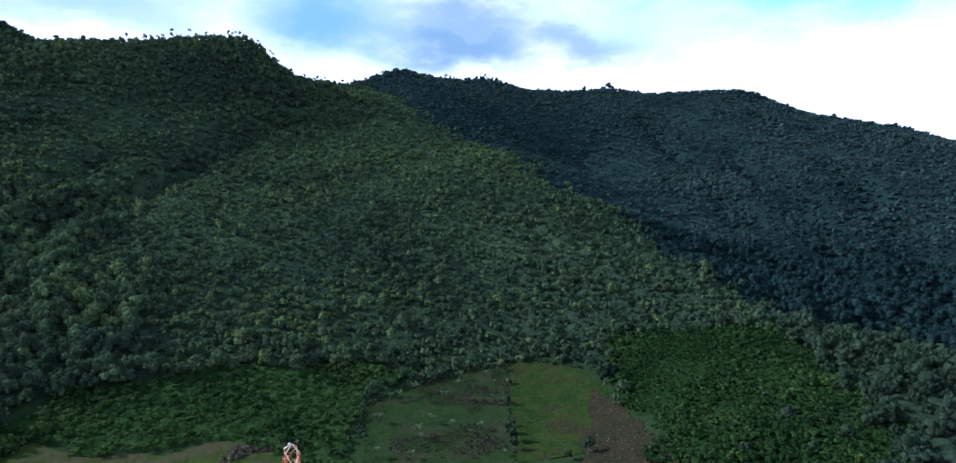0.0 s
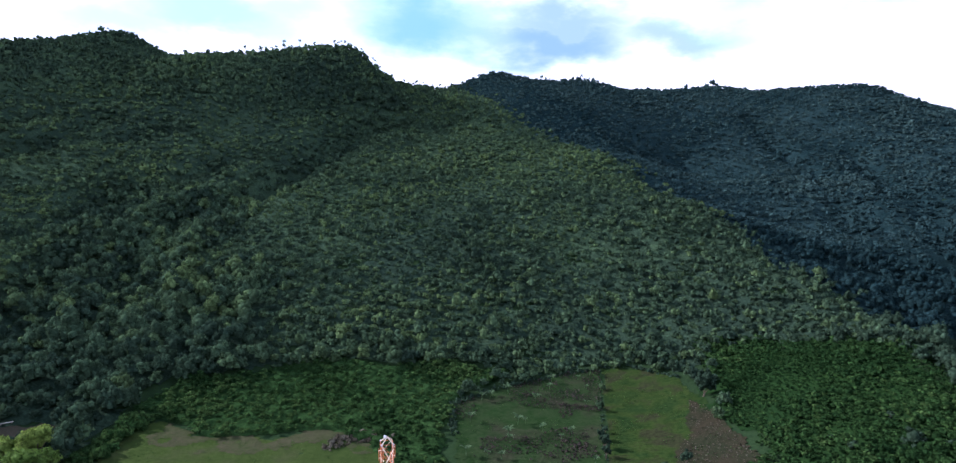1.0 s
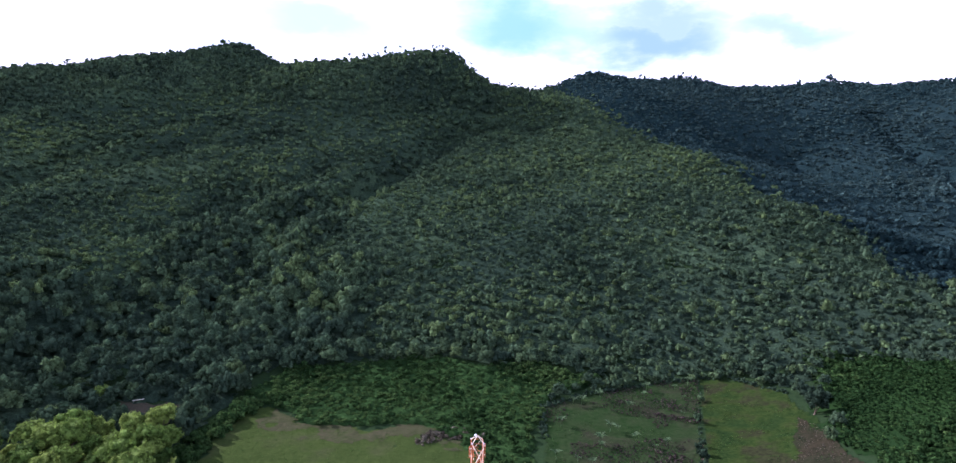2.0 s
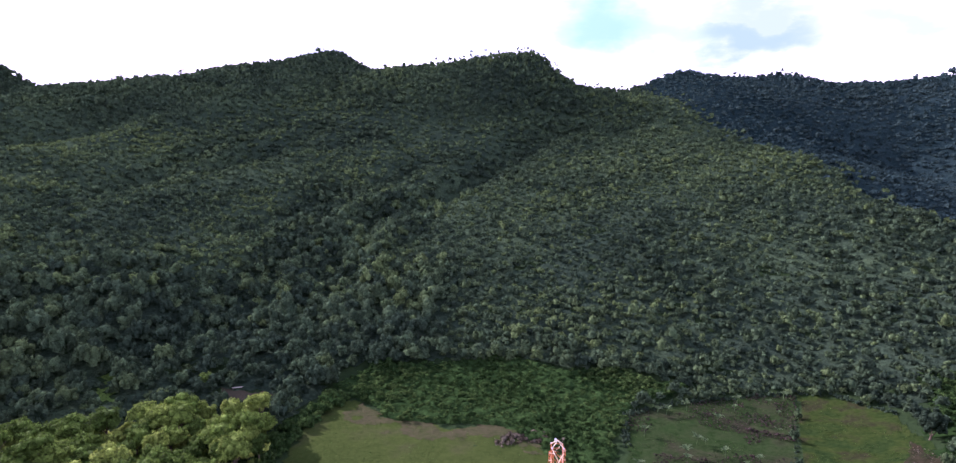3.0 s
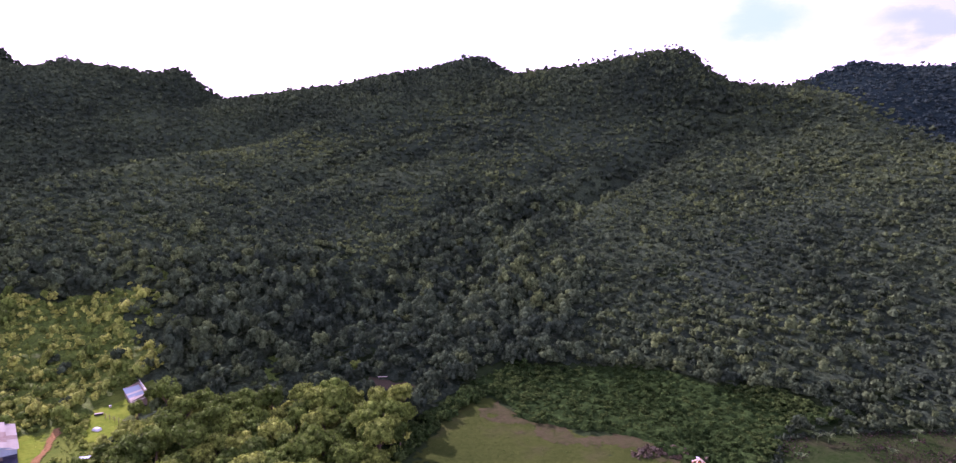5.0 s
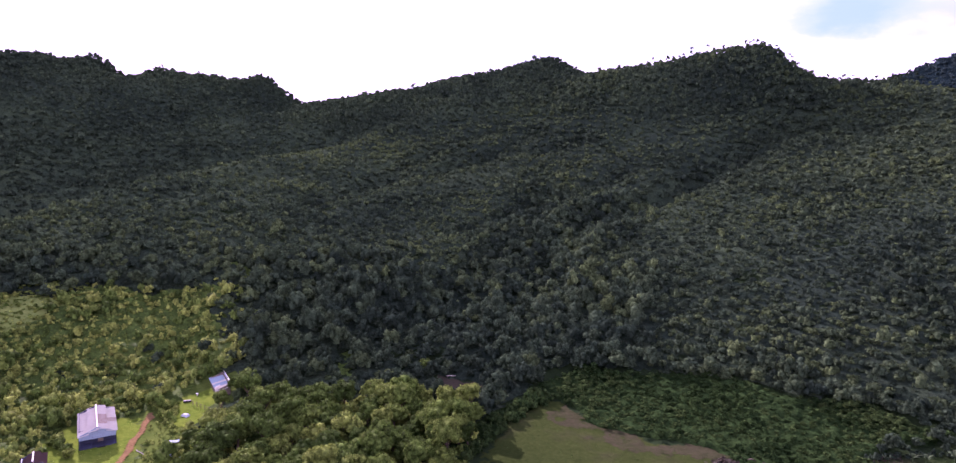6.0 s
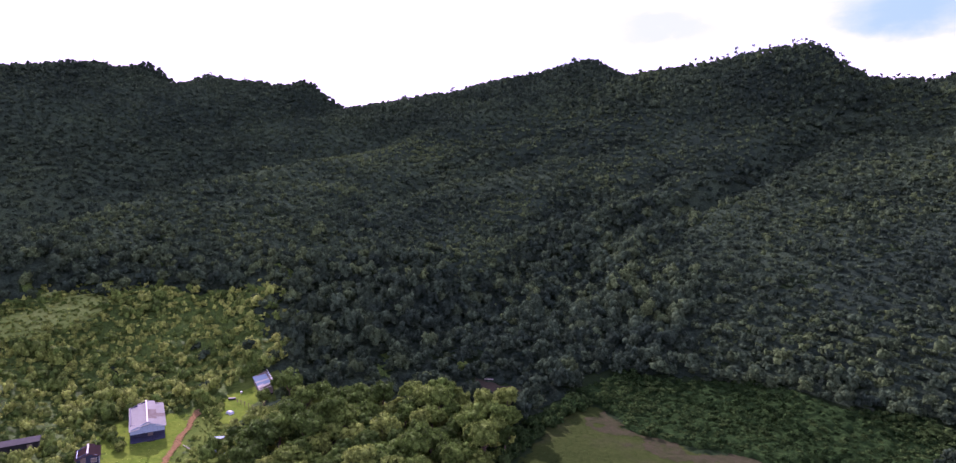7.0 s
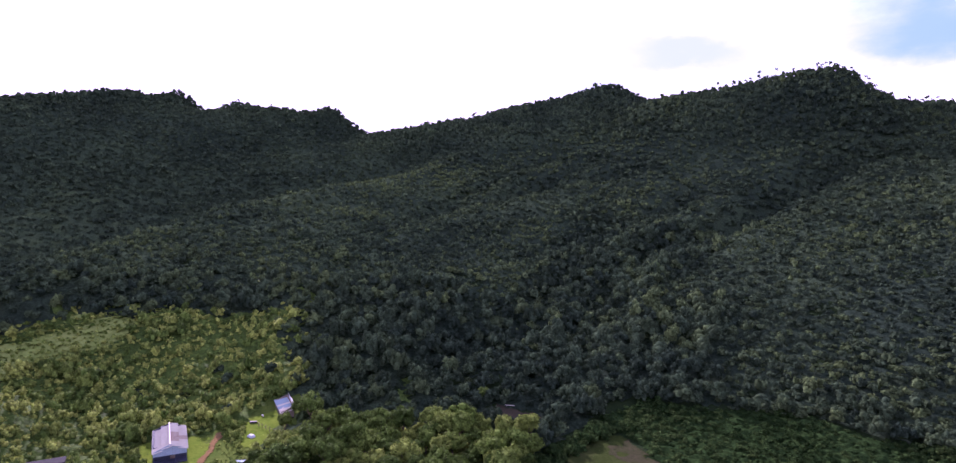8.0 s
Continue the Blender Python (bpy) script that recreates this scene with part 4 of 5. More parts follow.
def plant_tufts():
    """Grass tufts on pasture and yards."""
    for name, polygon, spacing, mat, label in (("pasture_tufts", LAWN, 1.5, SCRUB_LEAF, "short tufts of grass on the pasture"),
                                               ("yard_tufts", YARD, 0.8, SUNLIT_GROWTH, "yellow-green grass tufts in the house yard"),
                                               ("shed_yard_tufts", SHED_YARD, 0.8, SUNLIT_GROWTH, "yellow-green grass tufts below the shed")):
        a = np.array(polygon)
        x, y = scatter(rng, (a[:, 0].min(), a[:, 0].max(), a[:, 1].min(), a[:, 1].max()), spacing)
        keep = inside(x, y, polygon) & (fractal(x, y, 4, 81) > -0.1) & (line_distance(x, y, PATH) > 1.5)
        for bx, by, br in BUILDINGS:
            keep &= np.hypot(x - bx, y - by) > br * 0.75
        x, y = x[keep], y[keep]
        n = len(x)
        woods(name, TUFT_SHAPES, x, y, rng.uniform(0.1, 0.22, n), rng.uniform(0.4, 0.7, n), rng.uniform(0.3, 1, n), mat, label, rng, "grass", -0.08)


def close_scrub():
    """The unbroken lower layer of leaves under the scrub."""
    a = np.array(SCRUB)
    box = (a[:, 0].min() - 3, a[:, 0].max() + 3, a[:, 1].min() - 3, a[:, 1].max() + 3)
    canopy("scrub_floor", box, 0.6, 1.4, 0.25, 0.6, lambda x, y: inside(x + 2 * fractal(x, y, 8, 41), y + 2 * fractal(x, y, 8, 42), SCRUB) & (line_distance(x, y, FIELD_WEST) > 1.2),
           SCRUB_LEAF, "close green leaves under the scrub", 106, (0.05, 0.35))


plant_canopy()
close_scrub()
plant_woods()
plant_shrubs()
plant_tufts()

# ---- builders ----
def box_bm(size, centre=(0, 0, 0), bevel=0.0, bm=None):
    bm = bm or bmesh.new()
    made = bmesh.ops.create_cube(bm, size=1.0, matrix=Matrix.Translation(centre) @ Matrix.Diagonal((*size, 1)))
    if bevel:
        edges = list({e for v in made["verts"] for e in v.link_edges})
        bmesh.ops.bevel(bm, geom=edges, offset=bevel, segments=1, affect="EDGES")
    return bm


def bar_bm(a, b, width, bm=None, sides=6, taper=1.0):
    """A round or angular bar between two points."""
    bm = bm or bmesh.new()
    a, b = Vector(a), Vector(b)
    turn = (b - a).to_track_quat("Z", "Y").to_matrix().to_4x4()
    m = Matrix.Translation((a + b) / 2) @ turn
    bmesh.ops.create_cone(bm, cap_ends=True, segments=sides, radius1=width / 2, radius2=width / 2 * taper, depth=(b - a).length, matrix=m)
    return bm


def shared(name, data, parent, m, label=""):
    """Another part on a mesh that exists already."""
    ob = new(name, data)
    ob.parent = parent
    ob.matrix_basis = m
    return tagged(ob, label) if label else ob


def empty(name, m, label, category, group=""):
    ob = new(name)
    ob.matrix_world = m
    return tagged(ob, label, category, group)


def mesh_of(name, bm, mat):
    data = bpy.data.meshes.new(name)
    bm.to_mesh(data)
    bm.free()
    data.materials.append(mat)
    return data


def corrugated_bm(width, length, ribs, depth=0.035):
    """A corrugated sheet: x across the ribs, y along them, with a real thickness."""
    bm = bmesh.new()
    n = ribs * 4
    rows = []
    for y in (0.0, length):
        top = [bm.verts.new((width * k / n, y, depth * math.sin(math.pi * k / 2))) for k in range(n + 1)]
        under = [bm.verts.new((width * k / n, y, depth * math.sin(math.pi * k / 2) - 0.012)) for k in range(n + 1)]
        rows.append((top, under))
    (t0, u0), (t1, u1) = rows
    for k in range(n):
        bm.faces.new((t0[k], t0[k + 1], t1[k + 1], t1[k]))
        bm.faces.new((u0[k], u1[k], u1[k + 1], u0[k + 1]))
        bm.faces.new((t0[k], u0[k], u0[k + 1], t0[k + 1]))
        bm.faces.new((t1[k], t1[k + 1], u1[k + 1], u1[k]))
    return bm


def gable_roof(parent, width, depth, eave, ridge, over, columns, mat, rust=None, rusty=lambda side, row, col: False):
    """Two slopes of lapped corrugated sheets, two courses each, and a ridge cap. x across, y along the ridge."""
    half = width / 2 + over
    rise = (ridge - eave) * half / (width / 2)
    slope = math.hypot(half, rise)
    run = (depth + 2 * over) / columns
    pitch = math.atan2(rise, half)
    plain = mesh_of("roof_sheet", corrugated_bm(run * 1.04, slope / 2 * 1.06, 8), mat)
    worn = mesh_of("roof_sheet", corrugated_bm(run * 1.04, slope / 2 * 1.06, 8), rust or mat)
    for side in (1, -1):
        for row in (0, 1):
            for col in range(columns):
                up = row * slope / 2
                at = half - up * math.cos(pitch)
                z = ridge - rise + up * math.sin(pitch) + 0.02 * row + 0.012 * (col % 2)
                # local x of the sheet runs along the ridge, local y up the slope
                turn = Matrix(((0, -side * math.cos(pitch), 0), (side, 0, 0), (0, math.sin(pitch), 1))).to_4x4()
                start = -depth / 2 - over + run * col
                m = Matrix.Translation((side * at, start if side > 0 else start + run, z)) @ turn
                shared("roof_sheet", worn if rusty(side, row, col) else plain, parent, m)
    cap = bmesh.new()
    for side in (1, -1):
        box = box_bm((0.15, depth + 2 * over + 0.06, 0.03), (0, 0, 0), 0, bmesh.new())
        box.transform(Matrix.Translation((side * 0.065, 0, ridge + 0.045 - 0.065 * math.tan(pitch))) @ Matrix.Rotation(side * pitch, 4, "Y"))
        data = bpy.data.meshes.new("cap")
        box.to_mesh(data)
        box.free()
        cap.from_mesh(data)
        bpy.data.meshes.remove(data)
    part("ridge_cap", cap, RIDGE_CAP, parent, "white metal ridge cap")


def gable_bm(width, low, eave, ridge, thick):
    """An upright gable panel in the xz plane, y from 0 to thick."""
    bm = bmesh.new()
    h = width / 2
    outline = [(-h, low), (h, low), (h, eave), (0, ridge), (-h, eave)]
    front = [bm.verts.new((x, 0, z)) for x, z in outline]
    back = [bm.verts.new((x, thick, z)) for x, z in outline]
    bm.faces.new(front)
    bm.faces.new(back[::-1])
    for k in range(5):
        bm.faces.new((front[k], back[k], back[(k + 1) % 5], front[(k + 1) % 5]))
    bmesh.ops.recalc_face_normals(bm, faces=bm.faces)
    return bm


def facing(x, y, heading, z=None):
    """A pose on the ground; local -y points along the heading, degrees to the left of north."""
    return pose(x, y, float(height(x, y)) if z is None else z, 0, 0, heading + 180)


# ---- the large house ----
def large_house():
    w, d, eave, ridge = 6.2, 12.8, 3.0, 4.3
    house = empty("house", facing(-138.7, 28.2, 259.0), "pale blue single-storey house with a weathered zinc gable roof", "house")
    part("plinth", box_bm((w + 0.1, d + 0.1, 0.7), (0, 0, -0.05), 0.03), SHADED_WALL, house)
    for side in (-1, 1):
        wall = part("side_wall", box_bm((0.16, d - 2.4, eave - 0.25), (side * (w / 2 - 0.08), 1.2, 0.3 + (eave - 0.25) / 2)), SHADED_WALL, house)
        for y in (-2.4, 0.6, 3.6):
            frame_part = part("window_frame", box_bm((0.06, 1.1, 1.0), (side * (w / 2 + 0.02), y, 1.75), 0.01), WHITE_BOARD, house)
            part("shutter", box_bm((0.05, 0.92, 0.84), (side * (w / 2 + 0.05), y, 1.75), 0.01), SHADED_WALL, frame_part)
    back = gable_bm(w, 0.3, eave, ridge - 0.08, 0.16)
    back.transform(Matrix.Translation((0, d / 2 - 0.16, 0)))
    part("back_wall", back, SHADED_WALL, house)
    inner = box_bm((w - 0.34, 0.16, eave - 0.3), (0, -d / 2 + 2.4, 0.3 + (eave - 0.3) / 2))
    part("front_wall", inner, SHADED_WALL, house)
    door = part("door", box_bm((0.95, 0.07, 2.0), (0.5, -d / 2 + 2.28, 1.32), 0.015), TIMBER, house, "grey timber door")
    part("handle", box_bm((0.05, 0.06, 0.12), (0.85, -d / 2 + 2.22, 1.3), 0.01), RIDGE_CAP, door)
    for x in (-1.7, 1.9):
        frame_part = part("window_frame", box_bm((1.1, 0.06, 0.95), (x, -d / 2 + 2.29, 1.8), 0.01), WHITE_BOARD, house)
        part("shutter", box_bm((0.94, 0.05, 0.8), (x, -d / 2 + 2.25, 1.8), 0.01), SHADED_WALL, frame_part)
    # boarded gable over the open porch
    n = 14
    for k in range(n):
        x0, x1 = -w / 2 + w * k / n, -w / 2 + w * (k + 1) / n
        bm = bmesh.new()
        tops = [ridge - 0.10 - (ridge - eave) * abs(x) / (w / 2) for x in (x0, x1)]
        v = [bm.verts.new((x, y, z)) for y in (0, 0.03) for x, z in ((x0 + 0.006, 1.95), (x1 - 0.006, 1.95), (x1 - 0.006, tops[1]), (x0 + 0.006, tops[0]))]
        for f in ((0, 1, 2, 3), (7, 6, 5, 4), (0, 4, 5, 1), (1, 5, 6, 2), (2, 6, 7, 3), (3, 7, 4, 0)):
            bm.faces.new([v[i] for i in f])
        bm.transform(Matrix.Translation((0, -d / 2 + 0.02 + 0.004 * (k % 2), 0)))
        part("board", bm, BLUE_WALL, house)
    part("beam", box_bm((w, 0.12, 0.16), (0, -d / 2 + 0.12, 1.93), 0.01), SHADED_WALL, house)
    for x in (-w / 2 + 0.1, -1.1, 1.0, w / 2 - 0.1):
        part("post", box_bm((0.13, 0.13, 1.65), (x, -d / 2 + 0.12, 1.1), 0.01), SHADED_WALL, house)
    for k in range(3):
        part("step", box_bm((1.4, 0.3, 0.17), (0.5, -d / 2 - 0.3 - 0.3 * (2 - k), -0.15 + 0.17 * k), 0.01), CONCRETE, house)
    gable_roof(house, w, d, eave, ridge, 0.25, 12, ROOF_METAL, ROOF_RUST, lambda side, row, col: side > 0 and (2 <= col <= 6) and row == 1 or (side > 0 and col in (4, 5)))


# ---- the shed among the trees ----
def zinc_shed():
    """A single slope that falls away from the grove, its high edge trimmed with a pale board."""
    w, d, low, high = 3.1, 9.6, 1.7, 2.9
    shed = empty("shed", facing(-145.2, 55.6, 258.0), "timber shed with a single-pitch blue-grey zinc roof", "shed")
    part("floor_slab", box_bm((w, d, 0.3), (0, 0, 0.0), 0.02), CONCRETE, shed)
    for y in (-d / 2 + 0.06, d / 2 - 0.06):
        bm = bmesh.new()
        outline = [(-w / 2, 0.15), (w / 2, 0.15), (w / 2, high - 0.1), (-w / 2, low - 0.1)]
        front, back = [bm.verts.new((x, y - 0.05, z)) for x, z in outline], [bm.verts.new((x, y + 0.05, z)) for x, z in outline]
        bm.faces.new(front)
        bm.faces.new(back[::-1])
        for k in range(4):
            bm.faces.new((front[k], back[k], back[(k + 1) % 4], front[(k + 1) % 4]))
        bmesh.ops.recalc_face_normals(bm, faces=bm.faces)
        part("end_wall", bm, TIMBER, shed)
    part("low_wall", box_bm((0.1, d - 0.24, low - 0.3), (-w / 2 + 0.05, 0, 0.15 + (low - 0.3) / 2)), TIMBER, shed)
    part("high_wall", box_bm((0.1, d - 0.24, high - 0.3), (w / 2 - 0.05, 0, 0.15 + (high - 0.3) / 2)), TIMBER, shed)
    part("door", box_bm((0.9, 0.06, 1.7), (0.5, -d / 2 - 0.03, 1.02), 0.01), TIMBER, shed, "pale board door")
    pitch = math.atan2(high - low, w)
    slope = math.hypot(w, high - low) + 0.5
    columns = 9
    run = (d + 0.6) / columns
    plain = mesh_of("roof_sheet", corrugated_bm(run * 1.04, slope, 7), ROOF_BLUE)
    worn = mesh_of("roof_sheet", corrugated_bm(run * 1.04, slope, 7), ROOF_METAL)
    turn = Matrix(((0, math.cos(pitch), 0), (-1, 0, 0), (0, math.sin(pitch), 1))).to_4x4()
    for col in range(columns):
        y = -d / 2 - 0.3 + run * (col + 1)
        at = -w / 2 - 0.25 * math.cos(pitch)
        shared("roof_sheet", worn if col in (0, 1, 4) else plain, shed, Matrix.Translation((at, y, low - 0.25 * math.sin(pitch) + 0.012 * (col % 2))) @ turn)
    part("edge_board", box_bm((0.10, d + 0.6, 0.08), (w / 2 + 0.17, 0, high + 0.14), 0.01), RIDGE_CAP, shed, "white board along the high edge")
    for k in range(4):
        part("lath", box_bm((0.09, 1.9, 0.05), (-w / 2 - 0.05 + 0.32 * k, -d / 2 + 1.2, low + 0.10 + 0.32 * k * (high - low) / w), 0.005), ROOF_RUST, shed, "rust-red batten")


# ---- the small brown-roofed house and the grey store ----
def small_house():
    w, d, eave, ridge = 3.5, 3.9, 2.2, 3.0
    house = empty("cottage", facing(-128.9, 16.2, 260.0), "small blue cottage with a dark brown sheet roof", "house")
    part("plinth", box_bm((w + 0.2, d + 0.2, 0.5), (0, 0, 0.0), 0.02), CONCRETE, house)
    for y in (-d / 2, d / 2 - 0.12):
        g = gable_bm(w, 0.25, eave, ridge - 0.08, 0.12)
        g.transform(Matrix.Translation((0, y, 0)))
        part("gable_wall", g, SHADED_WALL, house)
    for side in (-1, 1):
        part("side_wall", box_bm((0.12, d - 0.26, eave - 0.25), (side * (w / 2 - 0.06), 0, 0.25 + (eave - 0.25) / 2)), BLUE_WALL, house)
    door = part("door", box_bm((0.85, 0.06, 1.85), (-0.7, -d / 2 - 0.03, 1.18), 0.01), TIMBER, house)
    part("handle", box_bm((0.05, 0.05, 0.1), (-0.4, -d / 2 - 0.08, 1.15), 0.01), RIDGE_CAP, door)
    window = part("window_frame", box_bm((0.9, 0.06, 0.8), (0.95, -d / 2 - 0.03, 1.4), 0.01), WHITE_BOARD, house)
    part("shutter", box_bm((0.76, 0.05, 0.66), (0.95, -d / 2 - 0.06, 1.4), 0.01), TIMBER, window)
    gable_roof(house, w, d, eave, ridge, 0.3, 4, ROOF_BROWN)


def grey_store():
    store = empty("store", facing(-143.6, 8.0, 261.0), "low grey concrete store with a flat roof", "store")
    part("wall", box_bm((6.4, 3.0, 1.6), (-1.2, 0, 0.7), 0.03), CONCRETE, store)
    part("roof_slab", box_bm((6.8, 3.4, 0.14), (-1.2, 0, 1.56), 0.02), CONCRETE, store)
    part("door", box_bm((0.9, 0.06, 1.25), (0.6, -1.53, 0.68), 0.01), TIMBER, store)
    part("coping", box_bm((6.86, 0.12, 0.14), (-1.2, -1.7, 1.64), 0.01), CONCRETE, store)


# ---- the radio mast ----
def radio_mast():
    x, y, top, half = -18.6, 59.2, 26.9, 0.62
    mast = empty("radio_mast", pose(x, y, float(height(x, y)), 0, 0, 24), "red and white lattice radio mast with angled top beams", "mast")
    part("footing", box_bm((2.4, 2.4, 0.5), (0, 0, 0.1), 0.04), CONCRETE, mast)
    bay = 1.36
    bays = int(top / bay)
    leg = {c: mesh_of("leg", bar_bm((0, 0, 0), (0, 0, bay), 0.06, sides=8), m) for c, m in ((0, MAST_RED), (1, MAST_WHITE))}
    rail = {c: mesh_of("rail", bar_bm((-half, 0, 0), (half, 0, 0), 0.035, sides=5), m) for c, m in ((0, MAST_RED), (1, MAST_WHITE))}
    brace = {c: mesh_of("brace", bar_bm((-half, 0, 0), (half, 0, bay), 0.035, sides=5), m) for c, m in ((0, MAST_RED), (1, MAST_WHITE))}
    for k in range(bays):
        c = 0 if (bays - 1 - k) // 4 % 2 == 0 else 1
        for q in range(4):
            turn = Matrix.Rotation(radians(90 * q), 4, "Z")
            shared("leg", leg[c], mast, turn @ Matrix.Translation((half, half, 0.2 + bay * k)))
            shared("rail", rail[c], mast, turn @ Matrix.Translation((0, half, 0.2 + bay * (k + 1))))
            flip = Matrix.Diagonal((-1 if (k + q) % 2 else 1, 1, 1, 1))
            shared("brace", brace[1 if (k + q) % 3 == 0 and k > bays - 4 else c], mast, turn @ Matrix.Translation((0, half, 0.2 + bay * k)) @ flip)
    z = 0.2 + bay * bays
    for q in range(4):
        turn = Matrix.Rotation(radians(90 * q), 4, "Z")
        bm = bar_bm((half, half, z), (0.03, 0.03, z + 0.62), 0.085)
        bm.transform(turn)
        part("top_beam", bm, MAST_WHITE, mast, "white top beam")
    part("rod", bar_bm((0, 0, z + 0.55), (0, 0, z + 0.68), 0.05), MAST_WHITE, mast)
    part("lamp_box", box_bm((0.26, 0.2, 0.2), (-0.2, 0.06, z + 0.66), 0.03), TARP, mast, "white warning lamp box")
    for q, low, length in ((0, -1.9, 1.5), (1, -2.6, 1.7), (2, -1.7, 1.3), (3, -2.2, 1.6)):
        turn = Matrix.Rotation(radians(90 * q), 4, "Z")
        bm = bar_bm((half + 0.26, 0.3, z + low), (half + 0.26, 0.3, z + low + length), 0.07, sides=8)
        bm.transform(turn)
        antenna = part("antenna", bm, MAST_RED, mast, "slim upright antenna")
        for h in (0.25, length - 0.25):
            bm = bar_bm((half, 0.3, z + low + h), (half + 0.3, 0.3, z + low + h), 0.09)
            bm.transform(turn)
            part("bracket", bm, MAST_WHITE, antenna)
    for a, b in (((-half, -half, z - 2.9), (half, -half, z - 0.5)), ((half, half, z - 2.7), (-half, half, z - 0.4)), ((-half, half, z - 3.2), (-half, -half, z - 1.3)), ((half, -half, z - 3.4), (half, half, z - 1.4))):
        part("diagonal", bar_bm(a, b, 0.095), MAST_WHITE, mast, "broad white diagonal")
    for x0, y0 in ((-half, -half), (half, -half), (-half, half)):
        part("corner_box", box_bm((0.14, 0.14, 0.16), (x0, y0, z + 0.02), 0.02), TARP, mast, "small white box")
    for k in range(60):
        part("rung", bar_bm((-0.2, half - 0.06, 0.5 + 0.44 * k), (0.2, half - 0.06, 0.5 + 0.44 * k), 0.03, sides=4), MAST_RED, mast)


# ---- trees of the grove: trunk, limbs and crown ----
def make_tree(name, seed, radius, tall, trunk_height, mat, lobes, sprays, label, spray=0.085, lobe=(0.16, 0.30)):
    own = np.random.default_rng(seed)
    tree = empty(name, Matrix(), label, "tree")
    lean = own.uniform(-0.3, 0.3, 2)
    fork = Vector((lean[0], lean[1], trunk_height))
    bm = bar_bm((0, 0, -0.4), fork, 0.16 * radius, sides=8, taper=0.65)
    part("trunk", bm, BARK, tree)
    for k in range(4):
        turn = 1.57 * k + own.uniform(-0.4, 0.4)
        tip = fork + Vector((0.55 * radius * math.cos(turn), 0.55 * radius * math.sin(turn), 0.62 * radius * tall))
        part("limb", bar_bm(fork - Vector((0, 0, 0.2)), tip, 0.075 * radius, sides=6, taper=0.4), BARK, tree)
    v, f = crown_shape(own, lobes, sprays, spray, tall, lobe, whole=True)
    v = v * radius + np.array((lean[0], lean[1], trunk_height - 0.35 * radius))
    crown = sheet("crown", v, f, mat, True, np.full(len(v), 0.15))
    crown.parent = tree
    return tree


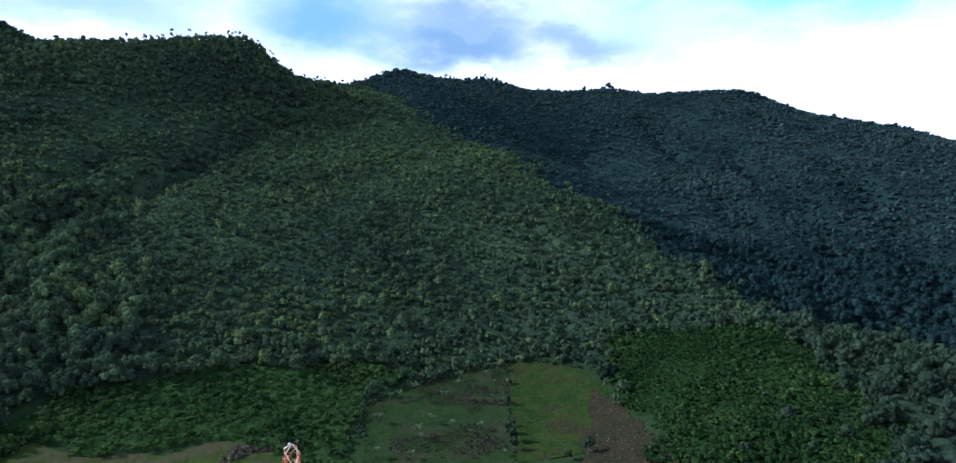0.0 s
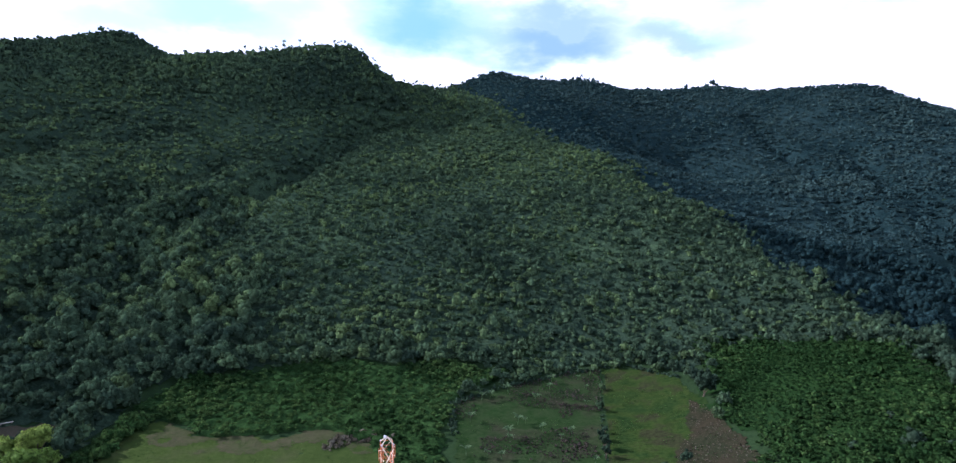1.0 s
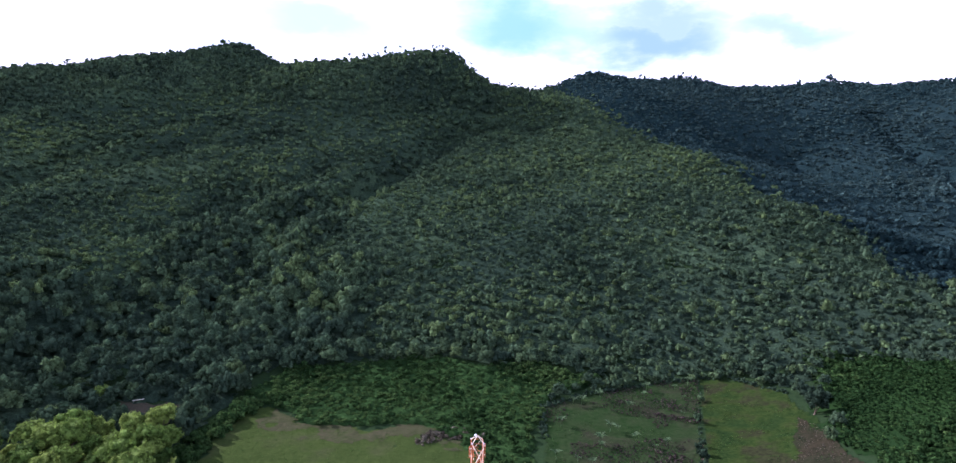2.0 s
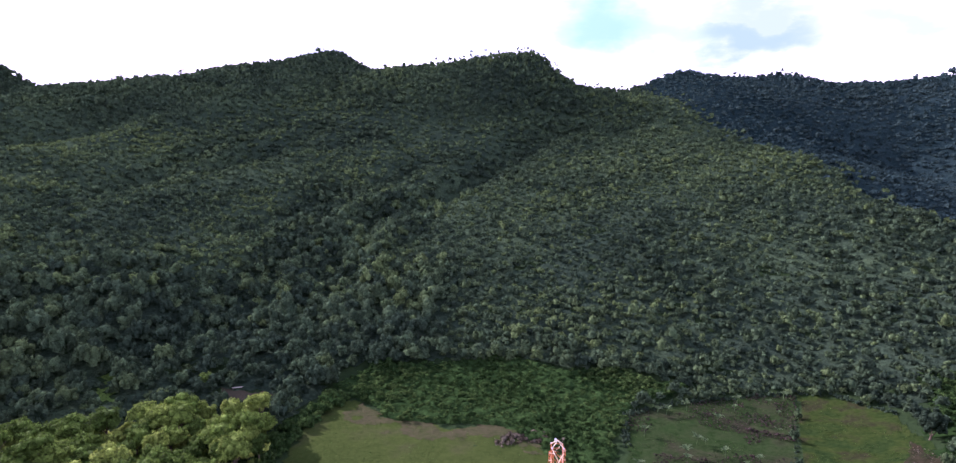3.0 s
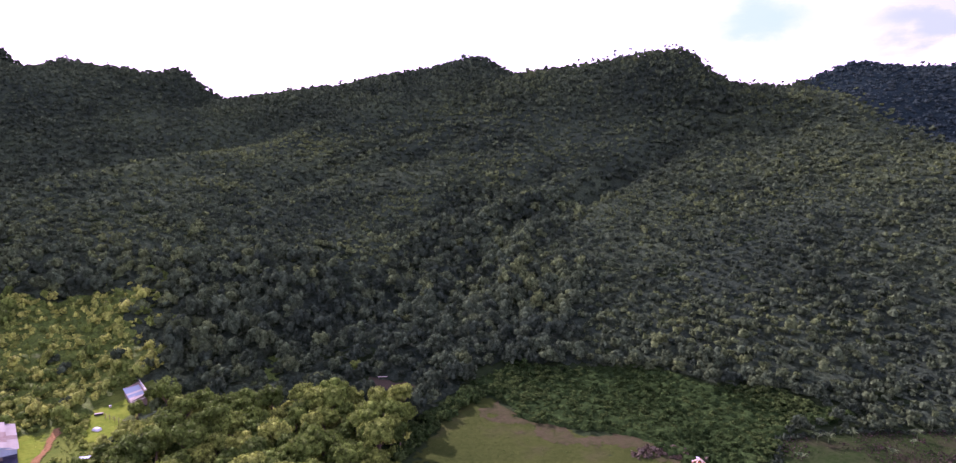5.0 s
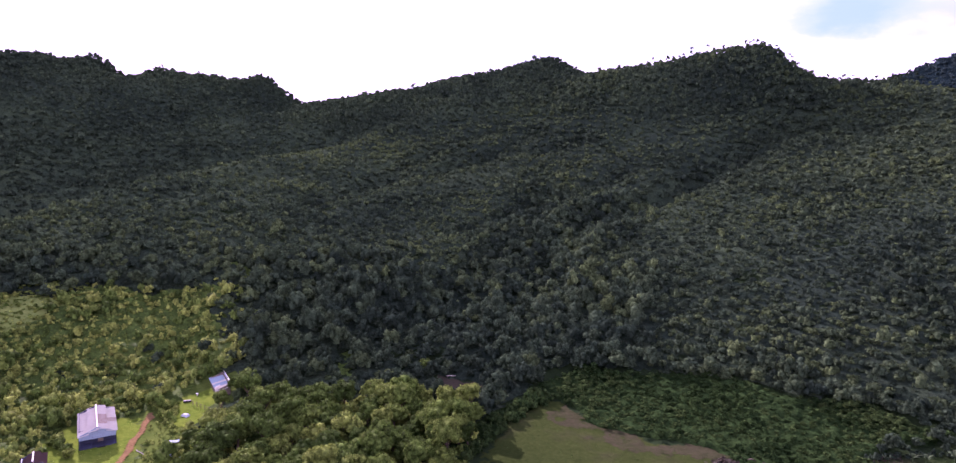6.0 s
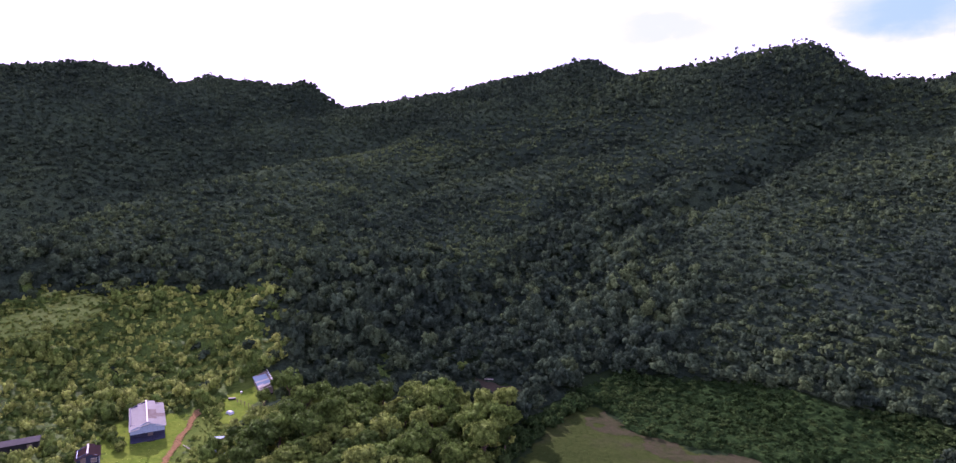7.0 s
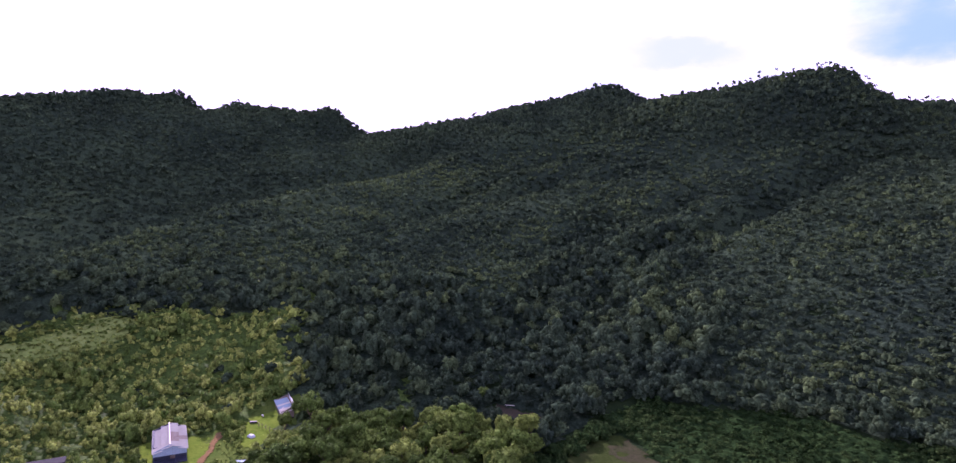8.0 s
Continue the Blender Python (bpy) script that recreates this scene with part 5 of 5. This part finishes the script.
def plant_grove():
    own = np.random.default_rng(21)
    kinds = [make_tree("tree", 30 + k, r, t, h, SUNLIT_LEAF, 28, 850, "leafy olive-green broadleaf tree in the valley grove")
             for k, (r, t, h) in enumerate(((2.9, 0.9, 2.6), (2.5, 1.1, 3.0), (3.3, 0.8, 2.8), (2.2, 1.2, 2.4), (2.7, 1.0, 3.2)))]
    for ob in kinds:
        ob["group"] = "trees of the valley grove"
    x, y = scatter(own, (-145, -65, 28, 100), 4.1, 0.38)
    keep = inside(x, y, GROVE_AREA)
    for px, py in zip(x[keep], y[keep]):
        if any(math.hypot(px - bx, py - by) < br for bx, by, br in BUILDINGS):
            continue
        m = pose(px, py, float(height(px, py)), own.uniform(-4, 4), own.uniform(-4, 4), own.uniform(0, 360)) @ Matrix.Scale(own.uniform(0.7, 1.5), 4)
        copy = copy_thing(kinds[own.integers(0, 5)], m)
        copy.matrix_basis = m
    for k, (px, py) in enumerate(((-136.5, 56.5), (-133.5, 58.0), (-138.5, 60.0), (-131.5, 50.5))):
        m = pose(px, py, float(height(px, py)), 0, 0, 70 * k)
        copy_thing(kinds[k], m).matrix_basis = m
    # the first of each kind stand in the grove as well
    for ob, (px, py) in zip(kinds, ((-112, 60), (-105, 72), (-98, 60), (-92, 74), (-104, 52))):
        ob.matrix_basis = pose(px, py, float(height(px, py)), 0, 0, 40 * px)
    # single trees and bushes that stand apart
    lone = make_tree("tree", 51, 2.9, 1.5, 0.9, FOREST, 30, 900, "tall dark tree hung with creepers beside the field")
    lone.matrix_basis = pose(31.5, 143.0, float(height(31.5, 143.0)))
    pair = make_tree("tree", 52, 1.5, 1.2, 0.9, FOREST, 14, 260, "small dark round tree in the crop field")
    pair.matrix_basis = pose(21.3, 107.0, float(height(21.3, 107.0)))
    for px, py, s in ((17.4, 105.5, 0.7), (7.8, 117.0, 1.1), (7.4, 121.5, 0.9), (7.9, 113.0, 0.9), (8.3, 125.5, 0.6)):
        m = pose(px, py, float(height(px, py)), 0, 0, 77 * px) @ Matrix.Scale(s, 4)
        copy_thing(pair, m).matrix_basis = m
    # young trees that stand in the growth on the eastern slope
    for px, py, s in [(53.9, 100.3, 1.5), (44.3, 93.6, 1.2), (51.9, 88.9, 1.1), (71.2, 106.5, 0.9), (46.3, 103.0, 0.8), (57.8, 90.5, 1.3), (64.0, 92.1, 1.1), (63.5, 83.5, 1.3), (55.7, 110.8, 0.7), (44.8, 107.4, 0.6), (57.7, 98.0, 0.8)]:
        m = pose(px, py, float(height(px, py)) - 1.3 * s, 0, 0, 61 * px) @ Matrix.Scale(s, 4)
        copy = copy_thing(pair, m)
        copy.matrix_basis = m
        tagged(copy, "young dark green tree on the grassy slope")
    bright = make_tree("tree", 53, 2.0, 1.1, 1.2, SUNLIT_LEAF, 16, 420, "bright green young tree beside the clearing")
    bright.matrix_basis = pose(-119.5, 99.0, float(height(-119.5, 99.0)))
    for px, py, s in ((-139.8, 21.6, 0.8), (-136.6, 21.4, 0.75), (-133.6, 22.0, 0.8), (-131.0, 21.6, 0.7), (-158, 27, 1.3), (-158.5, 34, 1.2), (-148, 23.0, 0.8), (-149.5, 38.5, 0.8), (-152.5, 36.5, 0.7), (-143.5, 19.8, 0.6), (-139, 20.0, 0.5), (-124, 12.0, 0.8), (-126, 9.5, 0.9)):
        m = pose(px, py, float(height(px, py)) - 1.2 * s, 0, 0, 50 * px) @ Matrix.Scale(s, 4)
        copy = copy_thing(bright, m)
        copy.matrix_basis = m
        tagged(copy, "bright green bushy tree beside the house yard")


# ---- banana plants in the fallow field ----
def banana_plant():
    own = np.random.default_rng(5)
    plant = empty("banana_plant", Matrix(), "pale green banana plant in the fallow field", "banana plant", "banana plants in the field")
    part("stem", bar_bm((0, 0, -0.1), (0, 0, 1.3), 0.16, sides=7, taper=0.7), BANANA, plant)
    for k in range(7):
        bm = bmesh.new()
        turn, reach, rise = 2 * math.pi * k / 7 + own.uniform(-0.3, 0.3), own.uniform(1.0, 1.5), own.uniform(0.5, 1.0)
        spine = [(reach * u, 1.25 + rise * math.sin(2.2 * u) * (1 if u < 0.9 else 0.9), 0.24 * math.sin(math.pi * min(1, u * 0.93 + 0.07)) + 0.02) for u in (0, 0.25, 0.5, 0.75, 1.0)]
        rows = [[bm.verts.new((r, s * w, z + (0.06 if s else 0))) for s in (-1, 0, 1)] for r, z, w in spine]
        for p, q in zip(rows[:-1], rows[1:]):
            bm.faces.new((p[0], p[1], q[1], q[0]))
            bm.faces.new((p[1], p[2], q[2], q[1]))
        bm.transform(Matrix.Rotation(turn, 4, "Z"))
        part("leaf", bm, BANANA, plant)
    return plant


def plant_bananas():
    own = np.random.default_rng(9)
    first = banana_plant()
    x, y = scatter(own, (-24, 10, 100, 166), 5.2, 0.5)
    keep = inside(x, y, FIELD_WEST) & (own.uniform(size=len(x)) < 0.4)
    spots = list(zip(x[keep], y[keep]))
    first.matrix_basis = pose(*spots[0], float(height(*spots[0])) + 0.1)
    for px, py in spots[1:]:
        m = pose(px, py, float(height(px, py)) + 0.1, own.uniform(-6, 6), own.uniform(-6, 6), own.uniform(0, 360)) @ Matrix.Scale(own.uniform(0.5, 1.15), 4)
        copy_thing(first, m).matrix_basis = m


# ---- small things ----
def at_ground(name, x, y, turn, label, category, group=""):
    return empty(name, pose(x, y, float(height(x, y)) + 0.1, 0, 0, turn), label, category, group)


def small_things():
    # white tarpaulin over a low stack, and a trough
    heap = at_ground("covered_stack", -136.4, 44.6, 20, "white tarpaulin over a low stack in the shed yard", "stack")
    bm = bmesh.new()
    bmesh.ops.create_grid(bm, x_segments=14, y_segments=10, size=1.0)
    for v in bm.verts:
        edge = max(abs(v.co.x), abs(v.co.y))
        v.co = (v.co.x * 0.85, v.co.y * 0.55, 0.55 * (1 - edge ** 6) + 0.07 * noise.noise(v.co * 4) + 0.02)
    bmesh.ops.solidify(bm, geom=bm.faces, thickness=0.02)
    part("tarpaulin", bm, TARP, heap)
    for x in (-0.42, 0, 0.42):
        part("crate", box_bm((0.38, 0.66, 0.4), (x, 0, 0.2), 0.02), TIMBER, heap)
    trough = at_ground("trough", -144.1, 47.6, 65, "black water trough on the grass", "trough")
    part("body", box_bm((1.7, 0.6, 0.4), (0, 0, 0.25), 0.04), BLACK, trough)
    for x in (-0.6, 0.6):
        part("foot", box_bm((0.12, 0.5, 0.1), (x, 0, 0.02), 0.01), TIMBER, trough)
    pale = at_ground("bucket", -146.2, 50.6, 0, "small pale bucket on the grass", "bucket")
    part("body", bar_bm((0, 0, 0), (0, 0, 0.45), 0.42, sides=12, taper=1.2), WHITE_BOARD, pale)
    part("rim", bar_bm((0, 0, 0.43), (0, 0, 0.47), 0.54, sides=12), TARP, pale)
    # the little lean-to at the edge of the grove
    hut = at_ground("lean_to", -121.0, 37.2, 240, "small dark lean-to with a blue-grey sheet roof", "lean-to")
    for x in (-0.8, 0.8):
        for y, h in ((-0.7, 1.7), (0.7, 2.0)):
            part("post", box_bm((0.1, 0.1, h), (x, y, h / 2), 0.01), TIMBER, hut)
    part("wall", box_bm((1.7, 0.06, 1.8), (0, 0.75, 0.9), 0.01), SHADED_WALL, hut)
    roof = corrugated_bm(2.1, 1.9, 8)
    roof.transform(Matrix.Translation((-1.05, -0.95, 1.72)) @ Matrix.Rotation(radians(10), 4, "X"))
    part("roof_sheet", roof, ROOF_BLUE, hut)
    cover = at_ground("covered_stack", -118.2, 36.2, 70, "blue-white plastic sheet over timber beside the lean-to", "stack")
    bm = bmesh.new()
    bmesh.ops.create_grid(bm, x_segments=12, y_segments=8, size=1.0)
    for v in bm.verts:
        edge = max(abs(v.co.x), abs(v.co.y))
        v.co = (v.co.x * 1.3, v.co.y * 0.6, 0.6 * (1 - edge ** 6) + 0.08 * noise.noise(v.co * 5) + 0.02)
    bmesh.ops.solidify(bm, geom=bm.faces, thickness=0.02)
    part("plastic_sheet", bm, ROOF_BLUE, cover)
    for y in (-0.25, 0.25):
        part("timber", box_bm((2.2, 0.3, 0.4), (0, y, 0.2), 0.02), TIMBER, cover)
    # the sawn timber and the bench in the clearing
    bench = at_ground("bench", -113.2, 102.6, 47, "long pale timber bench in the clearing", "bench")
    part("seat", box_bm((2.4, 0.35, 0.08), (0, 0, 0.5), 0.01), WHITE_BOARD, bench)
    for x in (-0.9, 0.9):
        part("leg", box_bm((0.1, 0.3, 0.5), (x, 0, 0.25), 0.01), TIMBER, bench)
    stack = at_ground("timber_stack", -105.4, 100.6, 60, "sawn pink-brown boards laid out in the clearing", "timber")
    for k in range(5):
        part("board", box_bm((2.2, 0.28, 0.09), (0.15 * (k % 2), -2.0 + 1.0 * k, 0.12), 0.01), WHITE_BOARD, stack)
    for x in (-0.8, 0.8):
        part("bearer", box_bm((0.1, 4.8, 0.1), (x, 0, 0.03), 0.01), TIMBER, stack)
    open_shed = at_ground("shelter", -96.6, 93.6, 50, "low timber shelter with a grey sheet roof at the grove's edge", "shelter")
    for x in (-1.2, 1.2):
        for y in (-0.9, 0.9):
            part("post", box_bm((0.12, 0.12, 2.0), (x, y, 1.0), 0.01), TIMBER, open_shed)
    roof = corrugated_bm(3.0, 2.4, 10)
    roof.transform(Matrix.Translation((-1.5, -1.2, 1.95)) @ Matrix.Rotation(radians(7), 4, "X"))
    part("roof_sheet", roof, ROOF_METAL, open_shed)
    # fence below the shed yard
    fence = at_ground("fence", -139.0, 51.0, 0, "thin timber post fence round the shed yard", "fence")
    spots = [(-2.0 + 1.5 * k, -3.2 + 0.55 * k * 0.6) for k in range(9)]
    for x, y in spots:
        part("post", box_bm((0.09, 0.09, 1.2), (x, y, 0.5), 0.01), TIMBER, fence)
    for z in (0.45, 0.9):
        for a, b in zip(spots[:-1], spots[1:]):
            part("wire_rail", bar_bm((*a, z), (*b, z), 0.035, sides=4), TIMBER, fence)
    # a felled pole on the grass
    pole = at_ground("pole", -124.5, 32.2, 10, "pale fallen pole lying in the grass", "pole")
    part("stem", bar_bm((-1.6, 0, 0.08), (1.6, 0, 0.10), 0.13, sides=8, taper=0.7), WHITE_BOARD, pole)
    part("stub", bar_bm((0.5, 0, 0.1), (0.7, 0.15, 0.3), 0.06, sides=6), WHITE_BOARD, pole)


def dirt_track():
    """The rutted red track past the house."""
    left, right = [], []
    for k, (a, b) in enumerate(zip(PATH, PATH[1:] + [(-100, 19)])):
        dx, dy = b[0] - a[0], b[1] - a[1]
        n = math.hypot(dx, dy)
        left.append((a[0] - dy / n * 0.6, a[1] + dx / n * 0.6))
        right.append((a[0] + dy / n * 0.6, a[1] - dx / n * 0.6))
    draped("dirt_track", left + right[::-1], DIRT, "rutted red dirt track with pale stones", lift=0.2, step=0.4, ragged=0.45, rough=0.06)
    own = np.random.default_rng(3)
    x, y = scatter(own, (-155, -110, 22, 50), 0.7)
    keep = line_distance(x, y, PATH) < 0.9
    x, y = x[keep], y[keep]
    n = len(x)
    woods("track_stones", STONE_SHAPES, x, y, own.uniform(0.08, 0.22, n), own.uniform(0.6, 0.9, n), own.uniform(0, 1, n), STUBBLE, "pale stones along the dirt track", own, "stones", -0.12)


dirt_track()
large_house()
zinc_shed()
small_house()
grey_store()
radio_mast()
plant_grove()
plant_bananas()
small_things()
